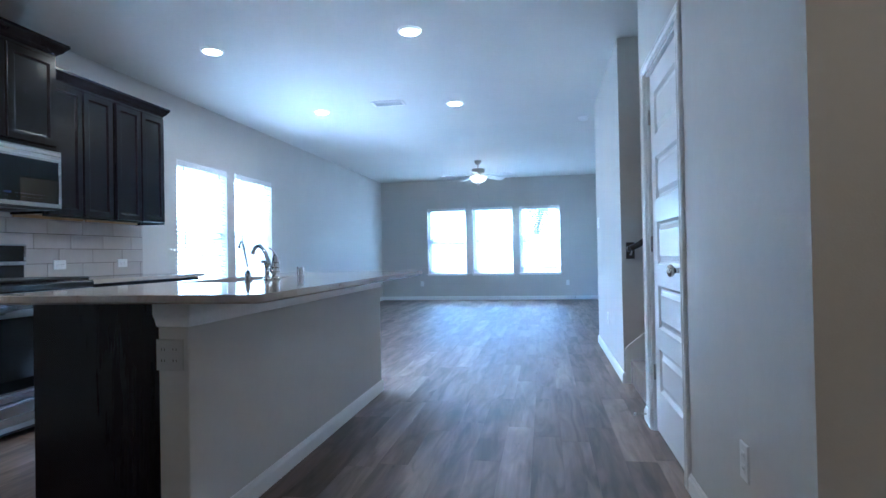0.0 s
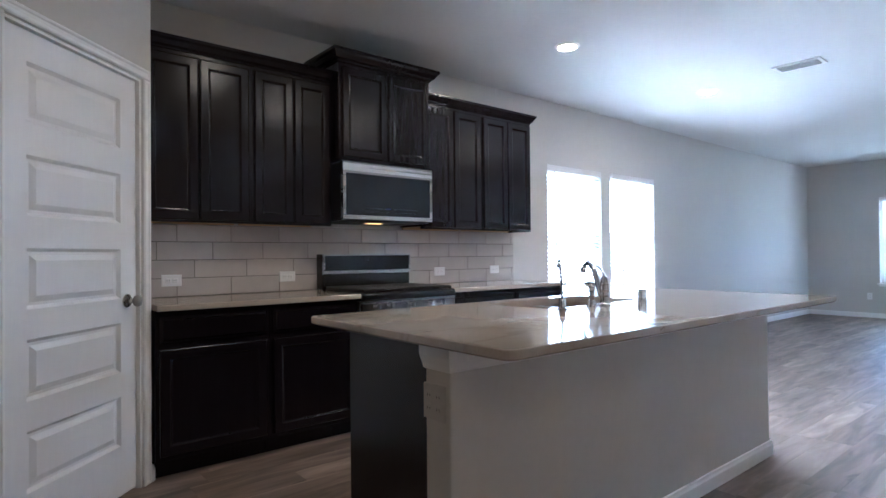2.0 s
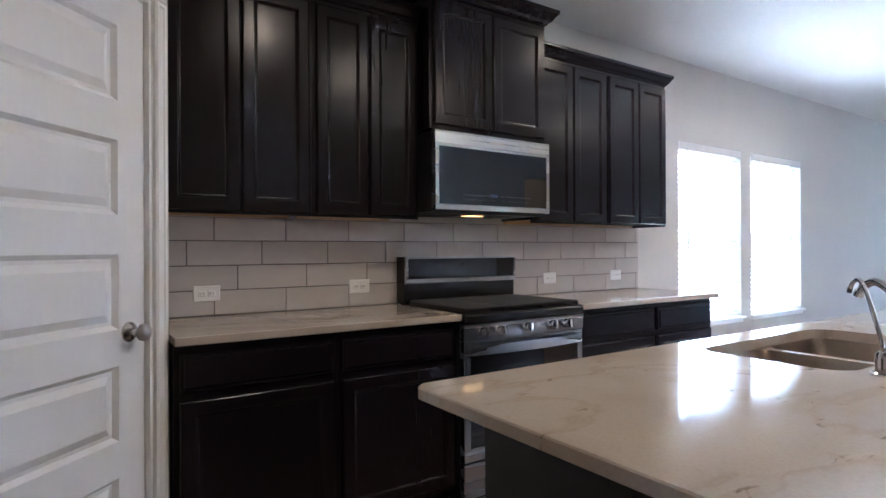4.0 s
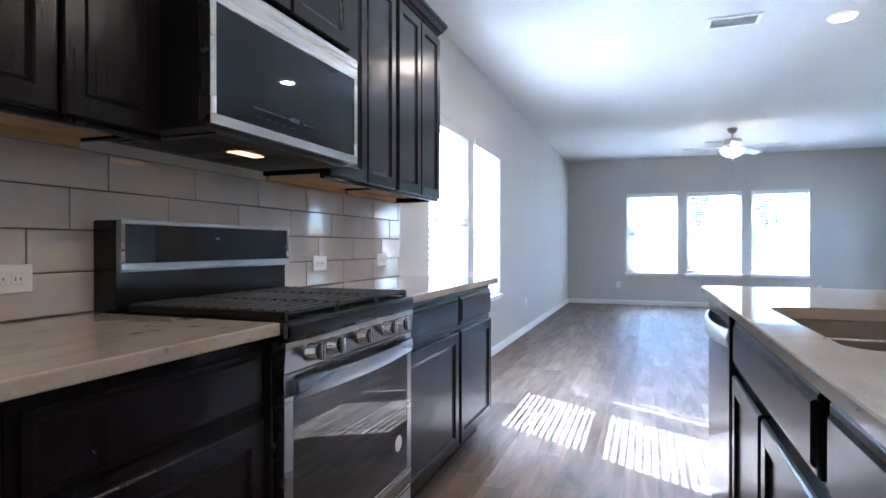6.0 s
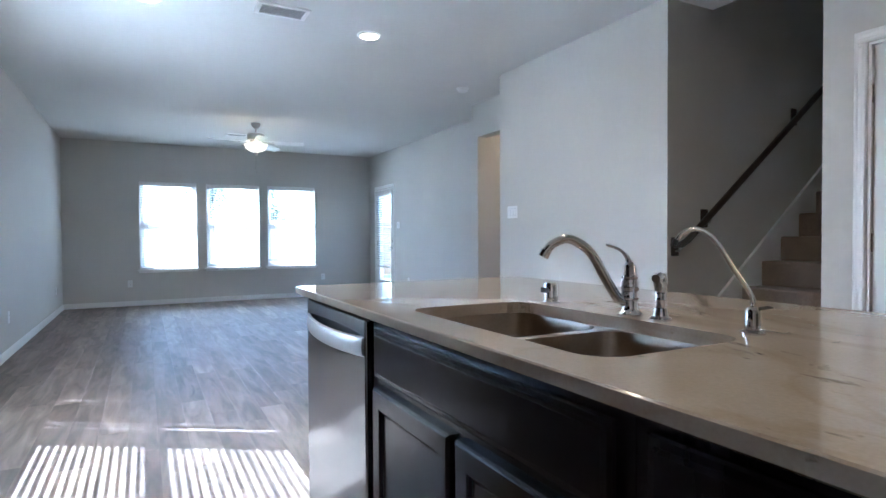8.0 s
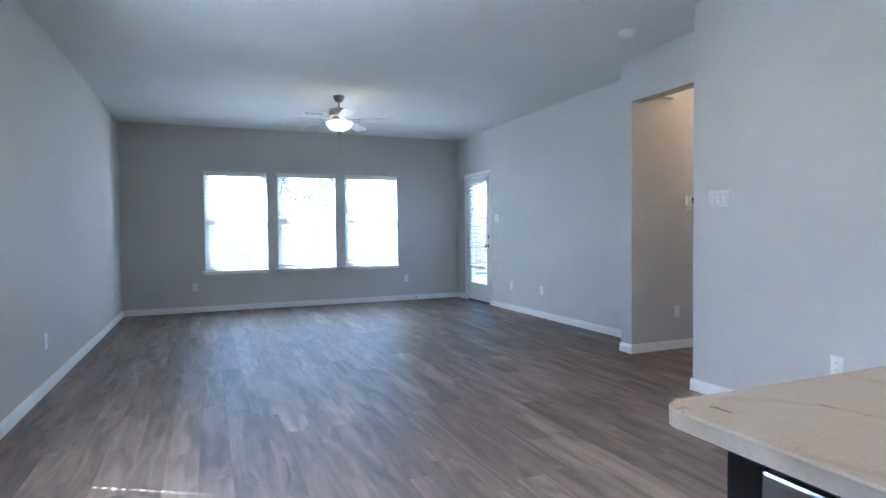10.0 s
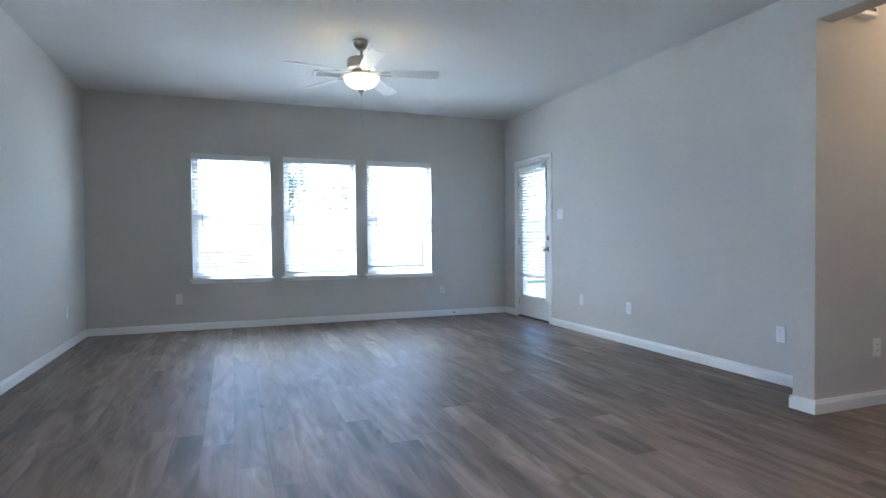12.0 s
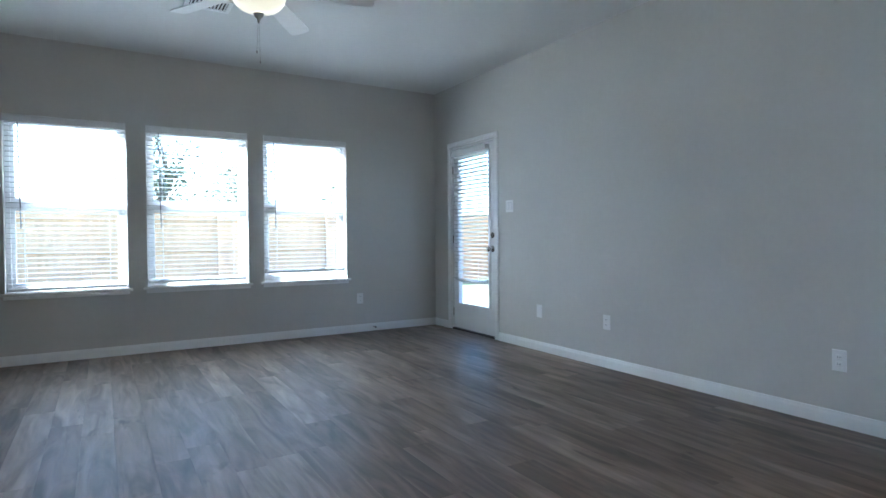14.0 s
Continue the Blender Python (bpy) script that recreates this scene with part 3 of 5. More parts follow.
t = thing("door_3", (EAST, sum(PATIO) / 2, 0), "white glazed patio door with an inset blind, closed", "door", "", "structure")
u0, u1 = -PATIO[1], -PATIO[0]
casing(EF, u0, u1, 2.045, t), jamb(EF, u0, u1, 2.045, t, 0.139)
a, b, face = u0 + 0.015, u1 - 0.015, -0.022
leaf = part("leaf", framed(EF, a, b, 0.02, 2.03, 0.11, 0.11, 0.28, 0.10, face - 0.044, face), DOOR, t)
bm = framed(EF, a + 0.085, b - 0.085, 0.275, 1.955, 0.03, 0.03, 0.03, 0.03, face + 0.0005, face + 0.014)
part("glazing_bead", bm, TRIM, leaf)
pane = part("pane", fbox(EF, a + 0.105, b - 0.105, 0.295, 1.935, face - 0.026, face - 0.02), PANE, leaf)
pane.visible_shadow = False
knob(EF @ Matrix.Translation((0, 0, face)), b - 0.055, 0.92, leaf)
knob(EF @ Matrix.Translation((0, 0, face)), b - 0.055, 1.06, leaf, True)
part("threshold", fbox(EF, u0 + 0.012, u1 - 0.012, 0.0, 0.018, -0.139, 0.004, 0.003), BLACK, t, "dark threshold")
for v in (0.20, 1.02, 1.80):
    part("hinge", lathe(EF @ Matrix.Translation((u0 + 0.012, v - 0.045, -0.014)) @ Matrix.Rotation(radians(-90), 4, "X"), ((0.0065, 0.0), (0.0065, 0.09)), 10), NICKEL, t, "", True)
blind(EF, a + 0.085, b - 0.085, 0.285, 2.0, face + 0.042, -18, "white faux-wood blind fixed over the door glass", 0.25, False, 0.0425, 0.044)


# ---- electrical plates ----
def outlet(F, u, v, label="white duplex wall outlet", wide=0.072, tall=0.117, turned=False, kind="outlet", gangs=1, mat=PLATE):
    c = F @ Vector((u, v, 0))
    t = thing("wall_switch" if kind == "switch" else "wall_outlet", c, label, "switch" if kind == "switch" else "outlet", "wall plates")
    if turned:
        wide, tall = tall, wide
    part("plate", ringed(F, u - wide / 2, u + wide / 2, v - tall / 2, v + tall / 2, ((0, 0.002), (0.003, 0.006)), 0.0003), mat, t)
    n = 2 * gangs if kind == "outlet" else max(1, round(wide / 0.054))
    for k in range(n):
        if kind == "outlet":
            du, dv = ((k - 0.5) * 0.04, 0) if turned else ((k // 2 - (gangs - 1) / 2) * 0.046, (k % 2 - 0.5) * 0.04)
            f = part("socket", ringed(F, u + du - 0.016, u + du + 0.016, v + dv - 0.014, v + dv + 0.014, ((0.002, 0.0075), (0.004, 0.008)), 0.0062), mat, t)
            for s in (-0.006, 0.006):
                part("slot", fbox(F, u + du + s - 0.0012, u + du + s + 0.0012, v + dv - 0.004, v + dv + 0.005, 0.0081, 0.0085), SLOT, f)
        elif kind == "switch":
            du = (k - (n - 1) / 2) * 0.046
            part("rocker_gap", fbox(F, u + du - 0.0185, u + du + 0.0185, v - 0.0355, v + 0.0355, 0.0061, 0.0066), GREY, t)
            part("rocker", ringed(F, u + du - 0.016, u + du + 0.016, v - 0.033, v + 0.033, ((0.001, 0.008), (0.004, 0.0095)), 0.0067), mat, t)
    return t


outlet(NF, -2.412, 0.372), outlet(NF, 0.872, 0.372)
outlet(WF, 9.29, 0.375), outlet(WF, 12.57, 0.365)
outlet(EF, -10.675, 0.36), outlet(EF, -9.025, 0.36), outlet(EF, -11.48, 0.362, "blank white wall plate", kind="blank")
outlet(EF, -11.915, 1.343, "white double rocker light switch beside the patio door", 0.116, kind="switch")
SF = facing((STAIR_W, 0, 0), (-1, 0))
outlet(SF, -7.113, 1.36, "white triple rocker light switch on the stair wall", 0.163, kind="switch")
outlet(SF, -6.322, 0.39), outlet(SF, -2.508, 0.38)
HF = facing((0, HALL_N, 0), (0, -1))
outlet(HF, 1.955, 0.36)
t = thing("thermostat", (2.11, HALL_N, 1.43), "white square thermostat with a dark display on the hall wall", "thermostat")
part("body", ringed(HF, 2.06, 2.17, 1.387, 1.477, ((0, 0.018), (0.005, 0.024)), 0.0005), PLATE, t)
part("display", fbox(HF, 2.12, 2.16, 1.40, 1.465, 0.0242, 0.0248), DARK_GLASS, t, "dark display")
part("base_plate", fbox(HF, 2.075, 2.14, 1.337, 1.386, 0.0005, 0.006, 0.001), PLATE, t)
t = thing("door_chime", (1.80, HALL_N, 2.43), "white box chime high on the hall wall", "chime")
part("cover", ringed(HF, 1.72, 1.87, 2.39, 2.47, ((0, 0.04), (0.008, 0.05)), 0.0005), PLATE, t)
part("grille", fbox(HF, 1.74, 1.85, 2.42, 2.44, 0.0502, 0.052), MARK, t)


# ---- ceiling fixtures ----
for k, (x, y) in enumerate(((-2.254, 4.80), (-0.591, 4.76), (-0.579, 6.866), (-2.15, 6.85), (-1.60, 2.84), (-1.03, 3.78))):
    t = thing("recessed_light", (x, y, TOP), "round white recessed ceiling light, switched on", "ceiling light", "recessed lights")
    C = upright(x, y, TOP)
    part("trim_ring", lathe(C, ((0.092, -0.0003), (0.092, -0.006), (0.085, -0.014), (0.07, -0.017), (0.064, -0.012), (0.064, -0.0003))), PLATE, t, "", True)
    part("diffuser", lathe(C, ((0.0635, -0.002), (0.0635, -0.012), (0.04, -0.016), (0.0, -0.018))), LAMP, t, "glowing frosted diffuser", True)
for x, y, r in ((0.895, 7.93, 0.065),):
    t = thing("smoke_detector", (x, y, TOP), "round white smoke detector on the ceiling", "smoke detector")
    part("base", lathe(upright(x, y, TOP), ((r, -0.0003), (r, -0.012), (r - 0.006, -0.014), (0.0, -0.014))), PLATE, t, "", True)
    part("cover", lathe(upright(x, y, TOP - 0.0142), ((r - 0.008, 0), (r - 0.012, -0.02), (r - 0.03, -0.03), (0.0, -0.031))), PLATE, t, "", True)


def ceiling_vent(x, y, wx, wy, label, along_y=False, back=GREY):
    t = thing("ceiling_vent", (x, y, TOP), label, "vent", "ceiling vents")
    part("backing", box(x - wx / 2 + 0.02, x + wx / 2 - 0.02, y - wy / 2 + 0.02, y + wy / 2 - 0.02, TOP - 0.004, TOP - 0.0005), back, t)
    bm = framed(Matrix.Translation((x, y, TOP)), -wx / 2, wx / 2, -wy / 2, wy / 2, 0.03, 0.03, 0.03, 0.03, -0.0005, -0.012)
    part("frame", bm, PLATE, t)
    long, across = (wy, wx) if along_y else (wx, wy)
    n = int((across - 0.06) / 0.022)
    for k in range(n):
        s = -across / 2 + 0.03 + (k + 0.5) * (across - 0.06) / n
        bm = box(-long / 2 + 0.03, long / 2 - 0.03, *((-0.005, 0.005) if along_y else (-0.009, 0.009)), -0.0008, 0.0008)
        bm.transform(Matrix.Translation((x + (s if along_y else 0), y + (0 if along_y else s), TOP - 0.011)) @ Matrix.Rotation(radians(90 if along_y else 0), 4, "Z") @ Matrix.Rotation(radians(28), 4, "X"))
        part("slat", bm, PLATE, t)


ceiling_vent(-1.30, 6.685, 0.36, 0.21, "white louvred ceiling air vent")
# the near-black backing sheet paints in the shade behind the louvres
ceiling_vent(-0.885, 11.90, 0.31, 0.22, "white louvred ceiling air vent beyond the fan", True, SLOT)

FX, FY = -0.782, 10.85
t = thing("ceiling_fan", (FX, FY, TOP), "brushed nickel ceiling fan with five white blades and a lit bowl", "ceiling fan")
C = upright(FX, FY, 0)
part("canopy", lathe(C, ((0.062, TOP - 0.0003), (0.066, TOP - 0.012), (0.058, TOP - 0.045), (0.036, TOP - 0.072), (0.02, TOP - 0.078), (0.0, TOP - 0.078))), NICKEL, t, "", True)
part("downrod", lathe(C, ((0.0125, TOP - 0.077), (0.0125, 2.575)), 14), NICKEL, t, "", True)
part("motor_housing", lathe(C, ((0.02, 2.6), (0.06, 2.597), (0.112, 2.585), (0.12, 2.573), (0.12, 2.52), (0.112, 2.503), (0.085, 2.495), (0.0, 2.495))), NICKEL, t, "", True)
part("switch_housing", lathe(C, ((0.075, 2.4945), (0.075, 2.465), (0.09, 2.453), (0.0, 2.453))), NICKEL, t, "", True)
bm = bmesh.new()
prof = [(0.152, 2.436), (0.154, 2.428), (0.147, 2.405), (0.131, 2.378), (0.104, 2.356), (0.068, 2.341), (0.02, 2.334), (0.02, 2.339), (0.066, 2.346), (0.100, 2.362), (0.126, 2.383), (0.142, 2.408), (0.149, 2.428), (0.147, 2.436)]
part("light_bowl", lathe(C, prof), BOWL, t, "lit frosted glass bowl", True)
for k in range(3):
    a = radians(30 + 120 * k)
    part("bulb", lathe(upright(FX + 0.088 * math.cos(a), FY + 0.088 * math.sin(a), 2.400), ((0.0, 0.0), (0.016, 0.004), (0.022, 0.02), (0.017, 0.04), (0.0105, 0.047), (0.0, 0.047)), 14), BULB, t, "warm glowing bulb", True)
part("finial", lathe(C, ((0.018, 2.3325), (0.03, 2.327), (0.024, 2.31), (0.010, 2.297), (0.006, 2.275), (0.0, 2.273)), 16), NICKEL, t, "", True)
for k in range(5):
    A = Matrix.Translation((FX, FY, 2.477)) @ Matrix.Rotation(radians(268 + 72 * k), 4, "Z") @ Matrix.Rotation(radians(1.8), 4, "Y") @ Matrix.Rotation(radians(-12), 4, "X")
    bm = bmesh.new()
    outline = [(0.185, -0.048), (0.30, -0.056), (0.50, -0.064), (0.62, -0.066), (0.652, -0.058), (0.662, -0.04), (0.662, 0.04), (0.652, 0.058), (0.62, 0.066), (0.50, 0.064), (0.30, 0.056), (0.185, 0.048)]
    loops = [[bm.verts.new(A @ Vector((x, y, z))) for x, y in outline] for z in (-0.009, -0.003)]
    bm.faces.new(loops[0][::-1]), bm.faces.new(loops[1])
    for i in range(len(outline)):
        j = (i + 1) % len(outline)
        bm.faces.new((loops[0][i], loops[0][j], loops[1][j], loops[1][i]))
    blade = part("blade", bm, BLADE, t, "white wooden blade")
    bm = bmesh.new()
    tube([A @ Vector(p) for p in ((0.09, 0, 0.008), (0.13, 0, -0.004), (0.18, 0.02, -0.0135), (0.25, 0.03, -0.0135))], 0.008, 8, bm, 0.5)
    tube([A @ Vector(p) for p in ((0.12, 0, -0.002), (0.18, -0.02, -0.0135), (0.25, -0.03, -0.0135))], 0.008, 8, bm, 0.5)
    part("blade_iron", bm, NICKEL, blade, "brushed nickel blade bracket", True)
for dx, low in ((-0.012, 2.10), (0.006, 2.045)):
    bm = tube([(FX + dx * 0.3, FY, 2.285), (FX + dx, FY, low + 0.02)], 0.0009, 6)
    lathe(upright(FX + dx, FY, low), ((0.001, 0.02), (0.004, 0.012), (0.0045, 0.004), (0.0, 0.0)), 10, bm)
    part("pull_chain", bm, NICKEL, t)

for x, y, name, power in ((2.35, 7.9, "hall", 3.0), (1.65, 0.5, "foyer", 3.2)):
    t = thing("flush_ceiling_lamp", (x, y, TOP), "round flush ceiling lamp giving warm light in the %s" % name, "ceiling light", "flush lamps")
    part("pan", lathe(upright(x, y, TOP), ((0.14, -0.0003), (0.14, -0.02), (0.0, -0.02))), NICKEL, t, "", True)
    part("dome", lathe(upright(x, y, TOP - 0.0202), ((0.13, 0), (0.125, -0.03), (0.09, -0.06), (0.04, -0.075), (0.0, -0.077))), glowing("warm_dome", (1.0, 0.60, 0.30), power), t, "", True)


# ---- kitchen cabinets ----
datum = Vector((0, 0.125, 0))
DOOR_RINGS = ((0, 0.012), (0.003, 0.017), (0.007, 0.020), (0.050, 0.020), (0.055, 0.0175), (0.060, 0.012), (0.066, 0.010), (0.074, 0.010))
DRAWER_RINGS = ((0, 0.010), (0.004, 0.013), (0.014, 0.014), (0.020, 0.020))


def cabinet_fronts(F, t, fronts):
    """Doors and drawer fronts (kind, u0, u1, v0, v1) on the face frame of a cabinet."""
    for kind, a, b, c, d in fronts:
        part("door" if kind == "door" else "drawer_front", ringed(F, a, b, c, d, DOOR_RINGS if kind == "door" else DRAWER_RINGS, 0.0006), ESPRESSO, t)


def base_cabinet(F, u0, u1, fronts, label, depth=0.60, toe=0.075):
    t = thing("base_cabinet", F @ Vector(((u0 + u1) / 2, 0, -depth / 2)), label, "cabinet", "base cabinets")
    part("body", fbox(F, u0, u1, 0.10, 0.882, -depth, 0.0, 0.0015), ESPRESSO, t)
    part("toe_kick", fbox(F, u0 + 0.001, u1 - 0.001, 0.0, 0.0995, -depth, -toe), ESPRESSO, t)
    cabinet_fronts(F, t, fronts)
    return t


def crown(F, u0, u1, v, depth, parent, ends=(True, True), height=0.075, out=0.045):
    """Stepped crown moulding on a cabinet's top, round its front and its free ends."""
    prof = ((0.0, 0.0), (0.006, 0.004), (0.010, 0.012), (0.022, 0.022), (0.034, 0.045), (0.045, 0.058), (0.045, 0.075))
    prof = [(o * out / 0.045, h * height / 0.075) for o, h in prof]
    bm = bmesh.new()
    rows = []
    for o, h in prof:
        a, b = u0 - (o if ends[0] else 0), u1 + (o if ends[1] else 0)
        rows.append([bm.verts.new(F @ Vector(p)) for p in ((a, v + h, -depth), (a, v + h, o), (b, v + h, o), (b, v + h, -depth))])
    for lo, hi in zip(rows, rows[1:]):
        for i in range(3):
            bm.faces.new((lo[i], lo[i + 1], hi[i + 1], hi[i]))
    bm.faces.new(rows[-1]), bm.faces.new(rows[0][::-1])
    bm.faces.new([r[0] for r in rows] + [r[3] for r in reversed(rows)])
    part("crown_moulding", bm, ESPRESSO, parent)


def wall_cabinet(F, u0, u1, v0, v1, depth, doors, label, ends):
    """A wall cabinet: dark case with a pale recessed underside, doors and crown."""
    t = thing("wall_cabinet", F @ Vector(((u0 + u1) / 2, v0, -depth / 2)), label, "cabinet", "wall cabinets")
    part("side_panel", fbox(F, u0, u0 + 0.016, v0 + 0.02, v1, -depth, -0.02), ESPRESSO, t)
    part("side_panel", fbox(F, u1 - 0.016, u1, v0 + (0.0 if ends[1] else 0.02), v1, -depth, -0.02), ESPRESSO, t)
    part("face_frame", fbox(F, u0, u1, v0, v1, -0.0199, 0.0, 0.001), ESPRESSO, t)
    part("top_panel", fbox(F, u0 + 0.0165, u1 - 0.0165, v1 - 0.02, v1, -depth, -0.0205), ESPRESSO, t)
    part("underside", fbox(F, u0 + 0.0165, u1 - 0.0165, v0 + 0.028, v0 + 0.042, -depth, -0.0205), MAPLE, t, "unfinished pale maple underside")
    part("hanging_rail", fbox(F, u0 + 0.0165, u1 - 0.0165, v0 + 0.004, v0 + 0.0275, -depth, -depth + 0.018), MAPLE, t, "unfinished pale maple rail")
    cabinet_fronts(F, t, [("door", a, b, v0 + 0.012, v1 - 0.035) for a, b in doors])
    crown(F, u0, u1, v1 - 0.012, depth, t, ends)
    return t


BF = facing((-2.765, 0, 0), (1, 0))
DEPTH = -2.765 - WEST - 0.001
for u0, u1 in ((1.92, 2.53), (2.531, 3.124)):
    a, b = u0 + 0.018, u1 - 0.018
    base_cabinet(BF, u0, u1, [("drawer", a, b, 0.711, 0.851), ("door", a, b, 0.125, 0.683)], "espresso wood base cabinet with one drawer and a panelled door", DEPTH)
for u0, u1 in ((3.922, 4.605), (4.606, 5.21)):
    a, b = u0 + 0.016, u1 - 0.016
    base_cabinet(BF, u0, u1, [("drawer", a, b, 0.711, 0.851), ("door", a, b, 0.125, 0.683)], "espresso wood base cabinet with one drawer and a panelled door", DEPTH)
for y0, y1, label in ((1.919, 3.126, "cream quartz worktop with grey flecks and eased edge"), (3.92, 5.235, "cream quartz worktop beside the window wall")):
    single("countertop", box(WEST + 0.001, -2.717, y0, y1, 0.8825, 0.9135, 0.004), QUARTZ, (WEST + 0.32, (y0 + y1) / 2, 0.8825), label, "countertop", "worktops")

UF = facing((-3.068, 0, 0), (1, 0))
UD = -3.068 - WEST - 0.001
wall_cabinet(UF, 1.92, 2.545, 1.365, 2.37, UD, ((1.930, 2.226), (2.232, 2.528)), "tall espresso wood wall cabinet with two panelled doors", (False, False))
wall_cabinet(UF, 2.546, 3.104, 1.365, 2.37, UD, ((2.560, 2.822), (2.828, 3.090)), "tall espresso wood wall cabinet with two panelled doors", (False, False))
wall_cabinet(UF, 3.889, 4.535, 1.365, 2.37, UD, ((3.905, 4.214), (4.220, 4.520)), "tall espresso wood wall cabinet with two panelled doors", (False, False))
wall_cabinet(UF, 4.536, 5.16, 1.365, 2.37, UD, ((4.552, 4.846), (4.852, 5.146)), "tall espresso wood wall cabinet at the end of the run", (False, True))
MF = facing((-2.96, 0, 0), (1, 0))
MD = -2.96 - WEST - 0.001
t = thing("wall_cabinet", (-3.15, 3.497, 1.815), "espresso wood cabinet standing proud above the microwave", "cabinet", "wall cabinets")
part("case", fbox(MF, 3.106, 3.887, 1.815, 2.50, -MD, 0.0, 0.001), ESPRESSO, t)
cabinet_fronts(MF, t, [("door", 3.126, 3.494, 1.835, 2.452), ("door", 3.500, 3.868, 1.835, 2.452)])
crown(MF, 3.106, 3.887, 2.478, MD, t, (True, True), 0.085, 0.062)

# ---- microwave over the range ----
y0, y1, z0, z1, fx = 3.112, 3.876, 1.401, 1.800, -2.915
t = thing("microwave", (-3.15, 3.497, z0), "stainless steel over-range microwave with black glass door", "microwave")
part("body", box(WEST + 0.002, fx - 0.035, y0, y1, z0, z1, 0.004), BLACK, t)
F = facing((fx - 0.0345, 0, 0), (1, 0))
bm = framed(F, y0, y1, z0 + 0.008, z1, 0.022, 0.022, 0.028, 0.078, 0, 0.035)
door = part("door_frame", bm, STEEL, t, "brushed stainless door frame")
part("door_glass", fbox(F, y0 + 0.0225, y1 - 0.0225, z0 + 0.0365, z1 - 0.0785, 0.002, 0.032), DARK_GLASS, door, "black reflective glass")
bm = bmesh.new()
for k in range(34):
    if k in (11, 15, 16, 17, 20):
        continue
    u = y0 + 0.17 + 0.0135 * k
    fbox(F, u, u + 0.010, z0 + 0.085, z0 + 0.089, 0.0322, 0.0326, bm=bm)
    if k % 3:
        fbox(F, u, u + 0.006, z0 + 0.062, z0 + 0.066, 0.0322, 0.0326, bm=bm)
tagged(part("touch_marks", bm, MARK, door), kind="stuff")
part("clock_display", fbox(F, 3.455, 3.50, z0 + 0.082, z0 + 0.096, 0.0322, 0.0327), BLUE_LED, door, "dim blue clock")
part("badge", fbox(F, 3.45, 3.54, z1 - 0.043, z1 - 0.029, 0.0352, 0.0362, 0.0003), NICKEL, t)
part("grille", box(-3.30, -2.95, 3.17, 3.83, z0 - 0.006, z0 - 0.0005), BLACK, t)
for k in range(2):
    y = 3.30 + 0.31 * k
    bm = bmesh.new()
    for j in range(12):
        box(-3.27 + 0.022 * j, -3.26 + 0.022 * j, y - 0.10, y + 0.10, z0 - 0.008, z0 - 0.0065, bm=bm)
    tagged(part("grease_filter", bm, IRON, t), kind="stuff")
part("lamp_lens", box(-3.115, -3.070, 3.40, 3.53, z0 - 0.009, z0 - 0.0065, 0.001), HOOD_LAMP, t, "lit warm cooktop lamp")

# ---- range ----
y0, y1, fx = 3.129, 3.914, -2.715
t = thing("gas_range", (-3.03, 3.523, 0), "stainless freestanding gas range with black cast-iron grates", "stove")
part("body", box(WEST + 0.03, fx - 0.03, y0, y1, 0.03, 0.862, 0.003), BLACK, t)
part("cooktop", box(WEST + 0.03, fx + 0.018, y0 - 0.001, y1 + 0.001, 0.8625, 0.9145, 0.012), ENAMEL, t, "black enamel cooktop")
F = facing((fx - 0.03, 0, 0), (1, 0))
bm = bmesh.new()
rows = [[bm.verts.new((x, y, z)) for x, z in ((fx - 0.029, 0.862), (fx + 0.012, 0.862), (fx + 0.006, 0.787), (fx - 0.029, 0.787))] for y in (y0, y1)]
for i in range(4):
    bm.faces.new((rows[0][i], rows[0][(i + 1) % 4], rows[1][(i + 1) % 4], rows[1][i]))
bm.faces.new(rows[0]), bm.faces.new(rows[1][::-1])
panel = part("control_panel", bm, STEEL, t, "brushed stainless control panel")
for y in (3.232, 3.335, 3.508, 3.677, 3.779):
    K = Matrix.Translation((fx + 0.0095, y, 0.826)) @ Matrix.Rotation(radians(86), 4, "Y")
    k = part("knob", lathe(K, ((0.026, 0.0), (0.026, 0.005), (0.023, 0.009), (0.0205, 0.026), (0.018, 0.030), (0.0, 0.0305)), 20), CHROME, panel, "polished steel burner knob", True)
    bm = box(-0.022, 0.022, -0.008, 0.008, 0.0308, 0.046, 0.003)
    bm.transform(K)
    part("knob_grip", bm, CHROME, panel, "polished knob grip")
bm = bmesh.new()
for k in range(7):
    fbox(F, y0 + 0.045 + 0.1 * k, y0 + 0.125 + 0.1 * k, 0.768, 0.776, 0.0355, 0.0365, bm=bm)
tagged(part("vent_slots", bm, SLOT, t), kind="stuff")
bm = framed(F, y0 + 0.003, y1 - 0.003, 0.225, 0.784, 0.037, 0.037, 0.06, 0.064, 0, 0.035)
oven = part("oven_door", bm, STEEL, t, "stainless oven door frame")
part("oven_window", fbox(F, y0 + 0.0405, y1 - 0.0405, 0.2855, 0.7195, 0.002, 0.034), OVEN_GLASS, oven, "black oven glass")
part("sticker", lathe(F @ Matrix.Translation((3.80, 0.40, 0.0342)), ((0.028, 0), (0.028, 0.0006)), 24), PLATE, oven, "round white sticker")
hy0, hy1 = y0 + 0.035, y1 - 0.035
pts = [(fx + 0.020 + 0.026 * math.sin(math.pi * k / 16), hy0 + (hy1 - hy0) * k / 16, 0.742) for k in range(17)]
bm = bmesh.new()
